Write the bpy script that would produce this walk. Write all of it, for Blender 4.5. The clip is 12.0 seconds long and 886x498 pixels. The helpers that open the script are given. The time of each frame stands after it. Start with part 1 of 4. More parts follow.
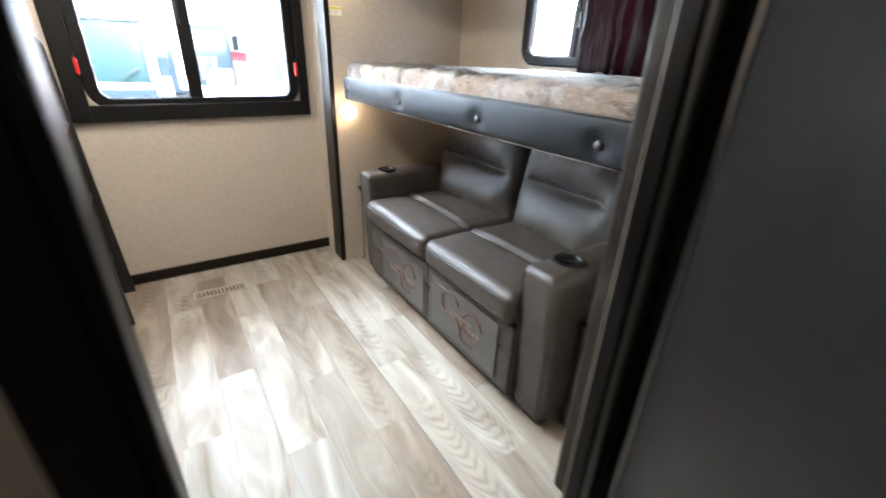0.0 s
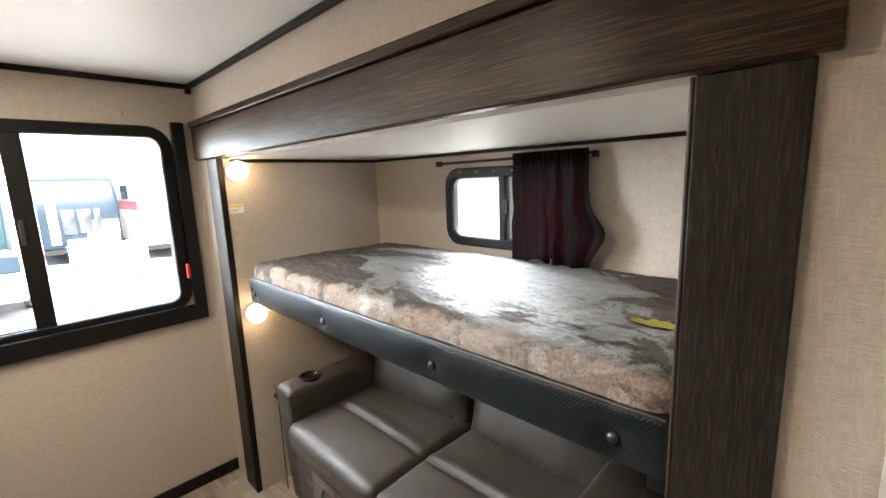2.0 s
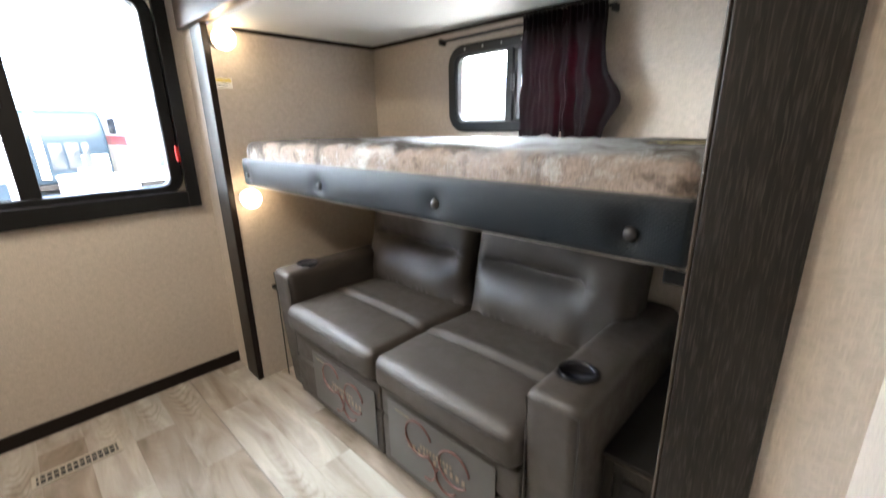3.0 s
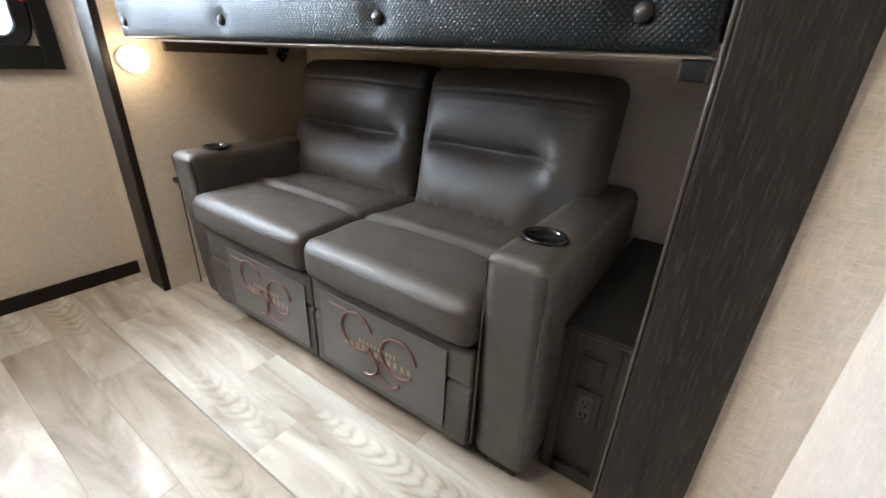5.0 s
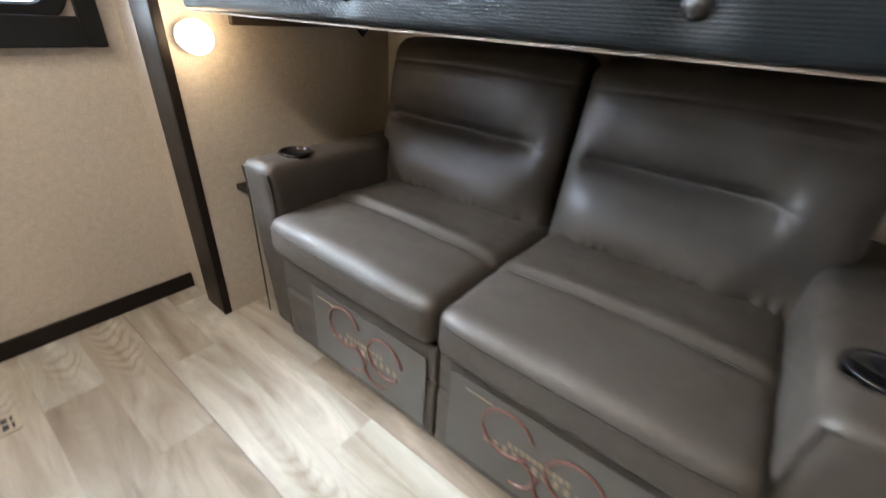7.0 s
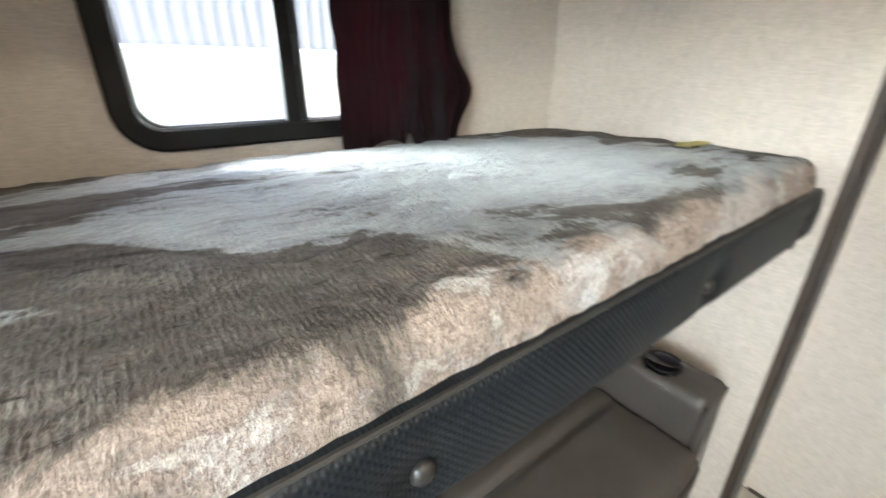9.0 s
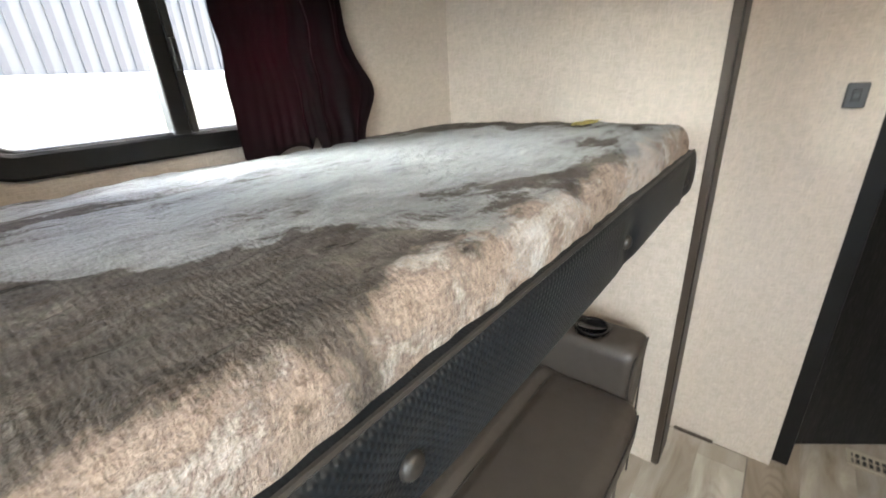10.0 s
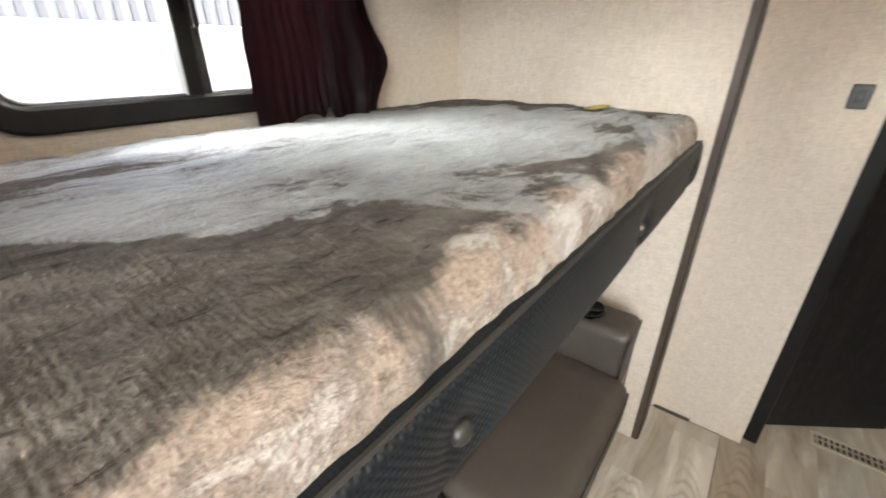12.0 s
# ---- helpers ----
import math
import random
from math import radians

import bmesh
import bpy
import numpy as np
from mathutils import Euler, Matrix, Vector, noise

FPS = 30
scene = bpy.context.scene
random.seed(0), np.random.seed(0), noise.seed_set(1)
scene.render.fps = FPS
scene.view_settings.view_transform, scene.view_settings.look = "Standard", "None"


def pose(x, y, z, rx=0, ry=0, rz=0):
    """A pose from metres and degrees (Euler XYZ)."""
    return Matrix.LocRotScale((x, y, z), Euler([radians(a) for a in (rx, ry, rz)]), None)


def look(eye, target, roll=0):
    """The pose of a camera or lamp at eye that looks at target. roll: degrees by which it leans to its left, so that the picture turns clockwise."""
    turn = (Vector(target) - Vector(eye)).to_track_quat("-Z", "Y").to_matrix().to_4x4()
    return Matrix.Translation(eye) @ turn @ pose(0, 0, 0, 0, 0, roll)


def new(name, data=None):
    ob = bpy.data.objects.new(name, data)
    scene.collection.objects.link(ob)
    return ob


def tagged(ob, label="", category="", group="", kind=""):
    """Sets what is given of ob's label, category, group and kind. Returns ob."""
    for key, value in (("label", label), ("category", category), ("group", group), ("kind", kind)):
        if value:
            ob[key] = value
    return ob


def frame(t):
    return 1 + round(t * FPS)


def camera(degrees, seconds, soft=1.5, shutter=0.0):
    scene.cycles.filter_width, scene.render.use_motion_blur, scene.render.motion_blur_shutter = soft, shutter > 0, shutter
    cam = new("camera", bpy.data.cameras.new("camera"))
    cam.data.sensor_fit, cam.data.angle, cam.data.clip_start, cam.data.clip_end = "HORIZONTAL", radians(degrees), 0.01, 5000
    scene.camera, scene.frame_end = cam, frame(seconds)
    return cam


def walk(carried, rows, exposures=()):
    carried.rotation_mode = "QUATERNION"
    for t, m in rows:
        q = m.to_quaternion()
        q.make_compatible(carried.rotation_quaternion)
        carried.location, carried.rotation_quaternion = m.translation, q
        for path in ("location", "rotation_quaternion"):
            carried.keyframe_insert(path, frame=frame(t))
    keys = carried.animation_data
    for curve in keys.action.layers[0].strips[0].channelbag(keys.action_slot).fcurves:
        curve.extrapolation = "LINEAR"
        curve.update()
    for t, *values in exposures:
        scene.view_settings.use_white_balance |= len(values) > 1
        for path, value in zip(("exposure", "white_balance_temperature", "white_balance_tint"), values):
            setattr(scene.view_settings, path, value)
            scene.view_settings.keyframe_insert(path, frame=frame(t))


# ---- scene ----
cam = camera(93.6, 12.0, 1.5, 0.5)
PATH = [
    (0, (2.708, -0.898, 1.256), (1.206, 0.123, 0.418), 2.2),
    (0.5, (2.477, -0.802, 1.278), (0.869, 0.074, 0.474), -1.5),
    (1, (2.346, -0.72, 1.306), (0.862, 0.387, 0.548), -0.6),
    (1.5, (2.342, -0.728, 1.47), (0.929, 0.603, 0.988), -1.0),
    (2, (2.334, -0.728, 1.563), (0.959, 0.685, 1.228), -2.1),
    (2.5, (2.331, -0.747, 1.409), (0.971, 0.659, 0.993), -2.2),
    (3, (2.314, -0.746, 1.262), (0.981, 0.632, 0.693), -1.2),
    (3.5, (2.303, -0.8, 1.108), (1.048, 0.57, 0.366), 0.4),
    (5.5, (2.166, -0.654, 1.003), (1.168, 0.856, 0.152), 2.4),
    (6, (2.105, -0.652, 1.037), (1.077, 0.774, 0.084), 2.9),
    (6.5, (1.966, -0.627, 1.035), (0.903, 0.745, 0.042), 3.8),
    (8.3, (0.986, -0.275, 1.262), (0.704, 1.524, 0.437), -2.2),
    (8.5, (0.969, -0.235, 1.32), (1.204, 1.579, 0.509), -0.8),
    (9, (0.878, -0.219, 1.389), (1.997, 1.238, 0.599), 0.3),
    (9.5, (0.866, -0.216, 1.357), (2.159, 1.064, 0.526), -1.9),
    (10, (0.856, -0.191, 1.355), (2.278, 0.993, 0.597), -3.5),
    (10.5, (0.857, -0.171, 1.516), (2.405, 0.921, 0.877), 1.0),
    (11, (0.866, -0.096, 1.595), (2.259, 1.161, 0.902), 0.3),
    (11.5, (0.797, -0.113, 1.347), (2.106, 1.12, 0.471), -0.2),
    (12, (0.81, -0.149, 1.365), (2.239, 0.949, 0.497), 0.2),
]

walk(cam, [(t, look(eye, target, roll)) for t, eye, target, roll in PATH],
     exposures=[(0.0, 5.15, 5950, 8), (0.5, 5.05, 6250, 10), (1.0, 4.95, 6450, 10), (1.5, 4.83, 6700, 10), (2.0, 4.72, 6600, 10), (2.5, 4.80, 6350, 10), (3.5, 4.98, 6250, 10),
                (5.5, 5.15, 6100, 9), (6.5, 5.13, 6100, 9), (8.5, 4.78, 6350, 6), (9.5, 4.34, 6500, 7), (10.0, 4.30, 6750, 9), (10.5, 4.36, 7150, 11), (12.0, 4.40, 7050, 11)])

# ---- light ----
world = bpy.data.worlds.new("sky")
scene.world = world
world.use_nodes = True
wn, wl = world.node_tree.nodes, world.node_tree.links
sky = wn.new("ShaderNodeTexSky")
sky.sky_type, sky.sun_disc = "NISHITA", False
sky.sun_elevation, sky.sun_rotation = radians(54.9), radians(83.9)
sky.air_density, sky.dust_density, sky.ozone_density = 0.6, 4.0, 0.4
wl.new(sky.outputs[0], wn["Background"].inputs[0])
wn["Background"].inputs[1].default_value = 0.14
sun_data = bpy.data.lights.new("sun", "SUN")
sun_data.energy, sun_data.angle, sun_data.color = 2.7, radians(0.6), (1.0, 0.95, 0.88)
sun = new("sun", sun_data)
sun.matrix_world = look((14, 1.5, 20), (0, 0, 0))


def led_puck(loc, watts):
    d = bpy.data.lights.new("ceiling_led", "AREA")
    d.shape, d.size, d.energy, d.color = "DISK", 0.26, watts, (1.0, 0.87, 0.70)
    ob = new("ceiling_led", d)
    ob.location = loc
    return ob


# room pair inferred from the warm glow overhead; hall lamp added, unseen
LEDS = ((0.72, -1.12), (1.40, -1.12), (3.2, -1.2))
for lx, ly in LEDS:
    led_puck((lx, ly, 2.030), 0.62 if lx < 2.4 else 0.05)


def sky_fill_lamp(name, m, sx, sy, watts):
    # unseen area lamp added outside, standing in for skylight through a window
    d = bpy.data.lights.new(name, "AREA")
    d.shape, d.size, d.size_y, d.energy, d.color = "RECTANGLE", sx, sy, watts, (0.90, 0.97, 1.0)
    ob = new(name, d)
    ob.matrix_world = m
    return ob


sky_fill_lamp("daylight_big_window", look((-0.95, -0.95, 2.10), (1.2, 0.12, 0.55)), 1.4, 0.5, 4.8)
# extra fill lamp set out of view to brighten the walls under the bunk
sky_fill_lamp("daylight_lot", look((-4.0, -3.4, 2.15), (2.0, 0.6, 0.80)), 1.7, 1.2, 13)
sky_fill_lamp("daylight_bunk_window", look((0.20, 1.60, 1.88), (1.45, 0.42, 1.2)), 0.9, 0.6, 12)


# ---- materials ----
def nodes_of(name):
    m = bpy.data.materials.new(name)
    m.use_nodes = True
    nt = m.node_tree
    return m, nt.nodes, nt.links, nt.nodes["Principled BSDF"]


def ramp(n, stops, interp="LINEAR"):
    r = n.new("ShaderNodeValToRGB")
    e = r.color_ramp.elements
    r.color_ramp.interpolation = interp
    while len(e) < len(stops):
        e.new(0.5)
    for k, (p, c) in enumerate(stops):
        e[k].position, e[k].color = p, (*c, 1)
    return r


def coords(n, l, scale=(1, 1, 1), spread=0.0, kind="Object"):
    tc = n.new("ShaderNodeTexCoord")
    mp = n.new("ShaderNodeMapping")
    mp.inputs["Scale"].default_value = scale
    src = tc.outputs[kind]
    if spread:
        oi = n.new("ShaderNodeObjectInfo")
        mul = n.new("ShaderNodeMath")
        mul.operation = "MULTIPLY"
        mul.inputs[1].default_value = spread
        l.new(oi.outputs["Random"], mul.inputs[0])
        add = n.new("ShaderNodeVectorMath")
        add.operation = "ADD"
        l.new(src, add.inputs[0])
        l.new(mul.outputs[0], add.inputs[1])
        src = add.outputs[0]
    l.new(src, mp.inputs["Vector"])
    return mp.outputs[0]


def noise_tex(n, l, vec, scale, detail=4.0, rough=0.6, dist=0.0):
    t = n.new("ShaderNodeTexNoise")
    t.inputs["Scale"].default_value, t.inputs["Detail"].default_value = scale, detail
    t.inputs["Roughness"].default_value, t.inputs["Distortion"].default_value = rough, dist
    l.new(vec, t.inputs["Vector"])
    return t.outputs["Fac"]


def mix(n, l, fac, a, b, how="MIX"):
    m = n.new("ShaderNodeMix")
    m.data_type, m.blend_type = "RGBA", how
    for sock, val in ((m.inputs[0], fac), (m.inputs[6], a), (m.inputs[7], b)):
        if hasattr(val, "is_output"):
            l.new(val, sock)
        elif isinstance(val, tuple):
            sock.default_value = (*val, 1)
        else:
            sock.default_value = val
    return m.outputs[2]


def bump(n, l, p, h, strength=0.2, dist=0.002, under=None):
    b = n.new("ShaderNodeBump")
    b.inputs["Strength"].default_value, b.inputs["Distance"].default_value = strength, dist
    l.new(h, b.inputs["Height"])
    if under:
        l.new(under, b.inputs["Normal"])
    l.new(b.outputs[0], p.inputs["Normal"])
    return b.outputs[0]


def plain(name, colour, rough=0.5, metal=0.0, vary=0.15, scale=30, bumpy=0.05, spec=0.5):
    m, n, l, p = nodes_of(name)
    v = coords(n, l)
    f = noise_tex(n, l, v, scale)
    g = noise_tex(n, l, v, scale * 0.12, 2)
    lo = tuple(c * (1 - vary) for c in colour)
    hi = tuple(min(1, c * (1 + vary)) for c in colour)
    c1 = mix(n, l, f, lo, hi)
    l.new(mix(n, l, g, c1, tuple(c * (1 - vary * 0.6) for c in colour)), p.inputs["Base Color"])
    p.inputs["Roughness"].default_value, p.inputs["Metallic"].default_value = rough, metal
    p.inputs["Specular IOR Level"].default_value = spec
    if bumpy:
        bump(n, l, p, f, bumpy, 0.002)
    return m


def wallpaper(name, colour):
    """Printed linen-look wall panel: crossed short threads."""
    m, n, l, p = nodes_of(name)
    a = noise_tex(n, l, coords(n, l, (46, 46, 300)), 1.0, 3, 0.6)
    b = noise_tex(n, l, coords(n, l, (300, 300, 46)), 1.0, 3, 0.6)
    big = noise_tex(n, l, coords(n, l), 1.6, 3)
    mid = noise_tex(n, l, coords(n, l), 45, 3)
    mx = n.new("ShaderNodeMath")
    mx.operation = "MAXIMUM"
    l.new(a, mx.inputs[0])
    l.new(b, mx.inputs[1])
    r = ramp(n, [(0.44, tuple(c * 0.87 for c in colour)), (0.58, colour), (0.72, tuple(min(1, c * 1.09) for c in colour))])
    l.new(mx.outputs[0], r.inputs[0])
    c = mix(n, l, big, r.outputs[0], mix(n, l, 1.0, r.outputs[0], (0.88, 0.87, 0.86), "MULTIPLY"))
    c = mix(n, l, mid, c, mix(n, l, 1.0, c, (0.76, 0.745, 0.72), "MULTIPLY"))
    l.new(c, p.inputs["Base Color"])
    p.inputs["Roughness"].default_value = 0.58
    bump(n, l, p, mx.outputs[0], 0.5, 0.002)
    return m


def wood(name, dark, light, grain=(2, 60, 60), rough=0.5, gloss=0.4, spread=20.0):
    m, n, l, p = nodes_of(name)
    v = coords(n, l, grain, spread)
    f = noise_tex(n, l, v, 1.0, 6, 0.65, 0.4)
    v2 = coords(n, l, tuple(g * 0.16 for g in grain), spread)
    g = noise_tex(n, l, v2, 1.0, 3, 0.5, 1.5)
    r = ramp(n, [(0.3, dark), (0.52, tuple((a + b) / 2 for a, b in zip(dark, light))), (0.72, light)])
    l.new(f, r.inputs[0])
    v3 = coords(n, l, tuple(x * (9 if x < 5 else 6) for x in grain), spread)
    s = ramp(n, [(0.50, (0, 0, 0)), (0.72, (1, 1, 1))])
    l.new(noise_tex(n, l, v3, 1.0, 3, 0.6, 0.2), s.inputs[0])
    c = mix(n, l, g, r.outputs[0], dark)
    l.new(mix(n, l, s.outputs[0], c, tuple(x * 1.15 for x in light)), p.inputs["Base Color"])
    p.inputs["Roughness"].default_value = rough
    p.inputs["Specular IOR Level"].default_value = gloss
    bump(n, l, p, f, 0.25, 0.0015)
    return m


def plank_vinyl(name):
    """Grey-beige oak print: each plank has its own tint, cloudy figure, arches and knots."""
    m, n, l, p = nodes_of(name)
    oi = n.new("ShaderNodeObjectInfo")
    tint = ramp(n, [(0.0, (0.225, 0.180, 0.136)), (0.25, (0.375, 0.338, 0.288)), (0.5, (0.270, 0.232, 0.190)), (0.75, (0.410, 0.376, 0.328)), (1.0, (0.305, 0.286, 0.258))])
    l.new(oi.outputs["Random"], tint.inputs[0])
    cloud = noise_tex(n, l, coords(n, l, (1.5, 6.5, 6.5), 40.0), 1.5, 5, 0.58, 0.8)
    cr = ramp(n, [(0.28, (0.56, 0.51, 0.455)), (0.43, (0.86, 0.84, 0.81)), (0.55, (1.04, 1.045, 1.05)), (0.69, (1.36, 1.39, 1.42))])
    l.new(cloud, cr.inputs[0])
    c = mix(n, l, 1.0, tint.outputs[0], cr.outputs[0], "MULTIPLY")
    # cathedral arches nested along the middle of the plank
    def calc(op, a, b):
        k = n.new("ShaderNodeMath")
        k.operation = op
        for sock, val in zip(k.inputs, (a, b)):
            if hasattr(val, "is_output"):
                l.new(val, sock)
            else:
                sock.default_value = val
        return k.outputs[0]

    tc = n.new("ShaderNodeTexCoord")
    sep = n.new("ShaderNodeSeparateXYZ")
    l.new(tc.outputs["Object"], sep.inputs[0])
    wobble = noise_tex(n, l, coords(n, l, (5, 16, 16), 40.0), 1.0, 3, 0.5)
    off = calc("ADD", calc("SUBTRACT", sep.outputs["Y"], 0.074), calc("MULTIPLY", calc("SUBTRACT", wobble, 0.5), 0.03))
    bow = calc("MULTIPLY", calc("MULTIPLY", off, off), 520.0)
    phase = calc("ADD", calc("MULTIPLY", sep.outputs["X"], 20.0), calc("ADD", bow, calc("MULTIPLY", wobble, 2.2)))
    wave = calc("SINE", calc("MULTIPLY", phase, 6.2832), 0.0)
    wr = ramp(n, [(0.0, (0.70, 0.66, 0.61)), (0.35, (0.95, 0.94, 0.93)), (1.0, (1.06, 1.06, 1.06))])
    l.new(calc("ADD", calc("MULTIPLY", wave, 0.5), 0.5), wr.inputs[0])
    where = ramp(n, [(0.50, (0, 0, 0)), (0.62, (0.8, 0.8, 0.8))])
    l.new(calc("SUBTRACT", noise_tex(n, l, coords(n, l, (1.6, 2.0, 2.0), 90.0), 1.0, 2), calc("MULTIPLY", bow, 0.10)), where.inputs[0])
    c = mix(n, l, where.outputs[0], c, mix(n, l, 1.0, c, wr.outputs[0], "MULTIPLY"))
    vo = n.new("ShaderNodeTexVoronoi")
    vo.inputs["Scale"].default_value = 1.0
    l.new(coords(n, l, (2.0, 6.5, 6.5), 40.0), vo.inputs["Vector"])
    kn = ramp(n, [(0.0, (0.50, 0.44, 0.38)), (0.08, (0.82, 0.79, 0.76)), (0.15, (1, 1, 1))])
    l.new(vo.outputs["Distance"], kn.inputs[0])
    c = mix(n, l, 0.7, c, kn.outputs[0], "MULTIPLY")
    fine = noise_tex(n, l, coords(n, l, (9, 150, 150), 40.0), 1.0, 3)
    c = mix(n, l, fine, c, mix(n, l, 1.0, c, (0.90, 0.89, 0.88), "MULTIPLY"))
    l.new(c, p.inputs["Base Color"])
    rr = ramp(n, [(0.36, (0.62, 0.62, 0.62)), (0.62, (0.46, 0.46, 0.46))])
    l.new(cloud, rr.inputs[0])
    l.new(rr.outputs[0], p.inputs["Roughness"])
    p.inputs["Specular IOR Level"].default_value = 0.4
    bump(n, l, p, fine, 0.08, 0.0008)
    return m


def leather(name, colour, rough=0.42):
    m, n, l, p = nodes_of(name)
    v = coords(n, l)
    vo = n.new("ShaderNodeTexVoronoi")
    vo.feature = "DISTANCE_TO_EDGE"
    vo.inputs["Scale"].default_value = 420
    l.new(v, vo.inputs["Vector"])
    big = noise_tex(n, l, v, 5, 3)
    l.new(mix(n, l, big, tuple(c * 0.85 for c in colour), tuple(c * 1.15 for c in colour)), p.inputs["Base Color"])
    rr = ramp(n, [(0.35, (rough - 0.06,) * 3), (0.65, (rough + 0.10,) * 3)])
    l.new(noise_tex(n, l, v, 22, 5, 0.7), rr.inputs[0])
    l.new(rr.outputs[0], p.inputs["Roughness"])
    p.inputs["Specular IOR Level"].default_value = 0.52
    soft = noise_tex(n, l, coords(n, l, (1, 1, 1)), 9, 3)
    n0 = bump(n, l, p, soft, 0.18, 0.01)
    wrinkle = noise_tex(n, l, coords(n, l, (1, 1, 1.6)), 38, 5, 0.65, 1.2)
    n1 = bump(n, l, p, wrinkle, 0.10, 0.003, n0)
    bump(n, l, p, vo.outputs["Distance"], 0.05, 0.0006, n1)
    return m


def woven_vinyl(name):
    """Black vinyl embossed with a small diagonal weave."""
    m, n, l, p = nodes_of(name)
    v = coords(n, l, (1, 1, 1))
    waves = []
    for rz, sc in ((45, 46), (-45, 46)):
        mp = n.new("ShaderNodeMapping")
        mp.inputs["Rotation"].default_value = (0, radians(rz), 0)
        l.new(v, mp.inputs["Vector"])
        w = n.new("ShaderNodeTexWave")
        w.bands_direction = "X"
        w.inputs["Scale"].default_value = sc
        w.inputs["Distortion"].default_value = 0.6
        l.new(mp.outputs[0], w.inputs["Vector"])
        waves.append(w.outputs["Fac"])
    mx = n.new("ShaderNodeMath")
    mx.operation = "MULTIPLY"
    l.new(waves[0], mx.inputs[0])
    l.new(waves[1], mx.inputs[1])
    big = noise_tex(n, l, v, 4, 2)
    l.new(mix(n, l, big, (0.006, 0.008, 0.010), (0.010, 0.013, 0.016)), p.inputs["Base Color"])
    p.inputs["Roughness"].default_value = 0.42
    p.inputs["Specular IOR Level"].default_value = 0.2
    bump(n, l, p, mx.outputs[0], 0.30, 0.0035)
    return m


def fleece(name):
    """Printed plush cover: nap brushed up dark or flat and pale in patches, window glare painted in, sand-coloured
    border.
    """
    m, n, l, p = nodes_of(name)
    fur = noise_tex(n, l, coords(n, l, (260, 75, 110)), 1.0, 4, 0.7, 0.3)
    patch = noise_tex(n, l, coords(n, l, (1.0, 1.7, 1.4)), 2.1, 8, 0.62, 1.1)

    def fuzzy(value, amount):
        a = n.new("ShaderNodeMath")
        a.operation = "MULTIPLY_ADD"
        a.inputs[1].default_value = amount
        l.new(fur, a.inputs[0])
        l.new(value, a.inputs[2])
        return a.outputs[0]

    laid_glare = ramp(n, [(0.525, (0, 0, 0)), (0.555, (0.75, 0.75, 0.75)), (0.66, (1, 1, 1))])
    # more pale colour round this point: window glare painted over the brushed nap
    glare_spot = n.new("ShaderNodeVectorMath")
    glare_spot.operation = "DISTANCE"
    glare_spot.inputs[1].default_value = (1.48, 0.64, 1.9)
    l.new(coords(n, l, (1.0, 1.45, 1.6)), glare_spot.inputs[0])
    glare_zone = n.new("ShaderNodeMapRange")
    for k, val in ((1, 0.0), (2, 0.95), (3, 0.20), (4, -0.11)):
        glare_zone.inputs[k].default_value = val
    l.new(glare_spot.outputs["Value"], glare_zone.inputs[0])
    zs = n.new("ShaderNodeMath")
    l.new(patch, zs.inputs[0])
    l.new(glare_zone.outputs[0], zs.inputs[1])
    l.new(fuzzy(zs.outputs[0], 0.10), laid_glare.inputs[0])
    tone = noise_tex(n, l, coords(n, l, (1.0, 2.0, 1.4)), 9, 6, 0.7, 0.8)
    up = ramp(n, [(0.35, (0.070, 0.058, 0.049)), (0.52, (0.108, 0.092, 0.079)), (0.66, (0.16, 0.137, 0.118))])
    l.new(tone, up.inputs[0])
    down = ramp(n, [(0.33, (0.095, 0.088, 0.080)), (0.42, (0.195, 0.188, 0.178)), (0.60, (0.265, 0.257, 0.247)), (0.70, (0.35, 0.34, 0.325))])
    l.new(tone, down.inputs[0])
    top = mix(n, l, laid_glare.outputs[0], up.outputs[0], down.outputs[0])
    marks = noise_tex(n, l, coords(n, l, (4, 19, 8)), 1.5, 4, 0.6, 2.2)
    mk = ramp(n, [(0.33, (0.26, 0.23, 0.21)), (0.385, (1, 1, 1))])
    l.new(marks, mk.inputs[0])
    top = mix(n, l, 0.85, top, mk.outputs[0], "MULTIPLY")
    tc = n.new("ShaderNodeTexCoord")
    sep = n.new("ShaderNodeSeparateXYZ")
    l.new(tc.outputs["Object"], sep.inputs[0])
    wob = noise_tex(n, l, coords(n, l, (0.8, 1, 0.4)), 6, 8, 0.7, 0.5)
    add = n.new("ShaderNodeMath")
    add.operation = "MULTIPLY_ADD"
    add.inputs[1].default_value = 0.25
    l.new(wob, add.inputs[0])
    l.new(sep.outputs["Y"], add.inputs[2])
    edge = ramp(n, [(0.162, (1, 1, 1)), (0.182, (0, 0, 0))])
    l.new(fuzzy(add.outputs[0], 0.03), edge.inputs[0])
    med = noise_tex(n, l, coords(n, l, (1.0, 1.7, 1.6)), 6.5, 9, 0.76, 0.45)
    sand = ramp(n, [(0.35, (0.070, 0.055, 0.049)), (0.42, (0.23, 0.180, 0.150)), (0.48, (0.42, 0.328, 0.268)), (0.54, (0.28, 0.225, 0.192)), (0.58, (0.46, 0.400, 0.355)), (0.65, (0.52, 0.505, 0.49)), (0.71, (0.24, 0.235, 0.245))])
    l.new(med, sand.inputs[0])
    c = mix(n, l, edge.outputs[0], top, sand.outputs[0])
    furr = ramp(n, [(0.36, (0.50, 0.48, 0.46)), (0.52, (1.0, 1.0, 1.0)), (0.68, (1.35, 1.34, 1.32))])
    l.new(fur, furr.inputs[0])
    l.new(mix(n, l, 0.5, c, furr.outputs[0], "MULTIPLY"), p.inputs["Base Color"])
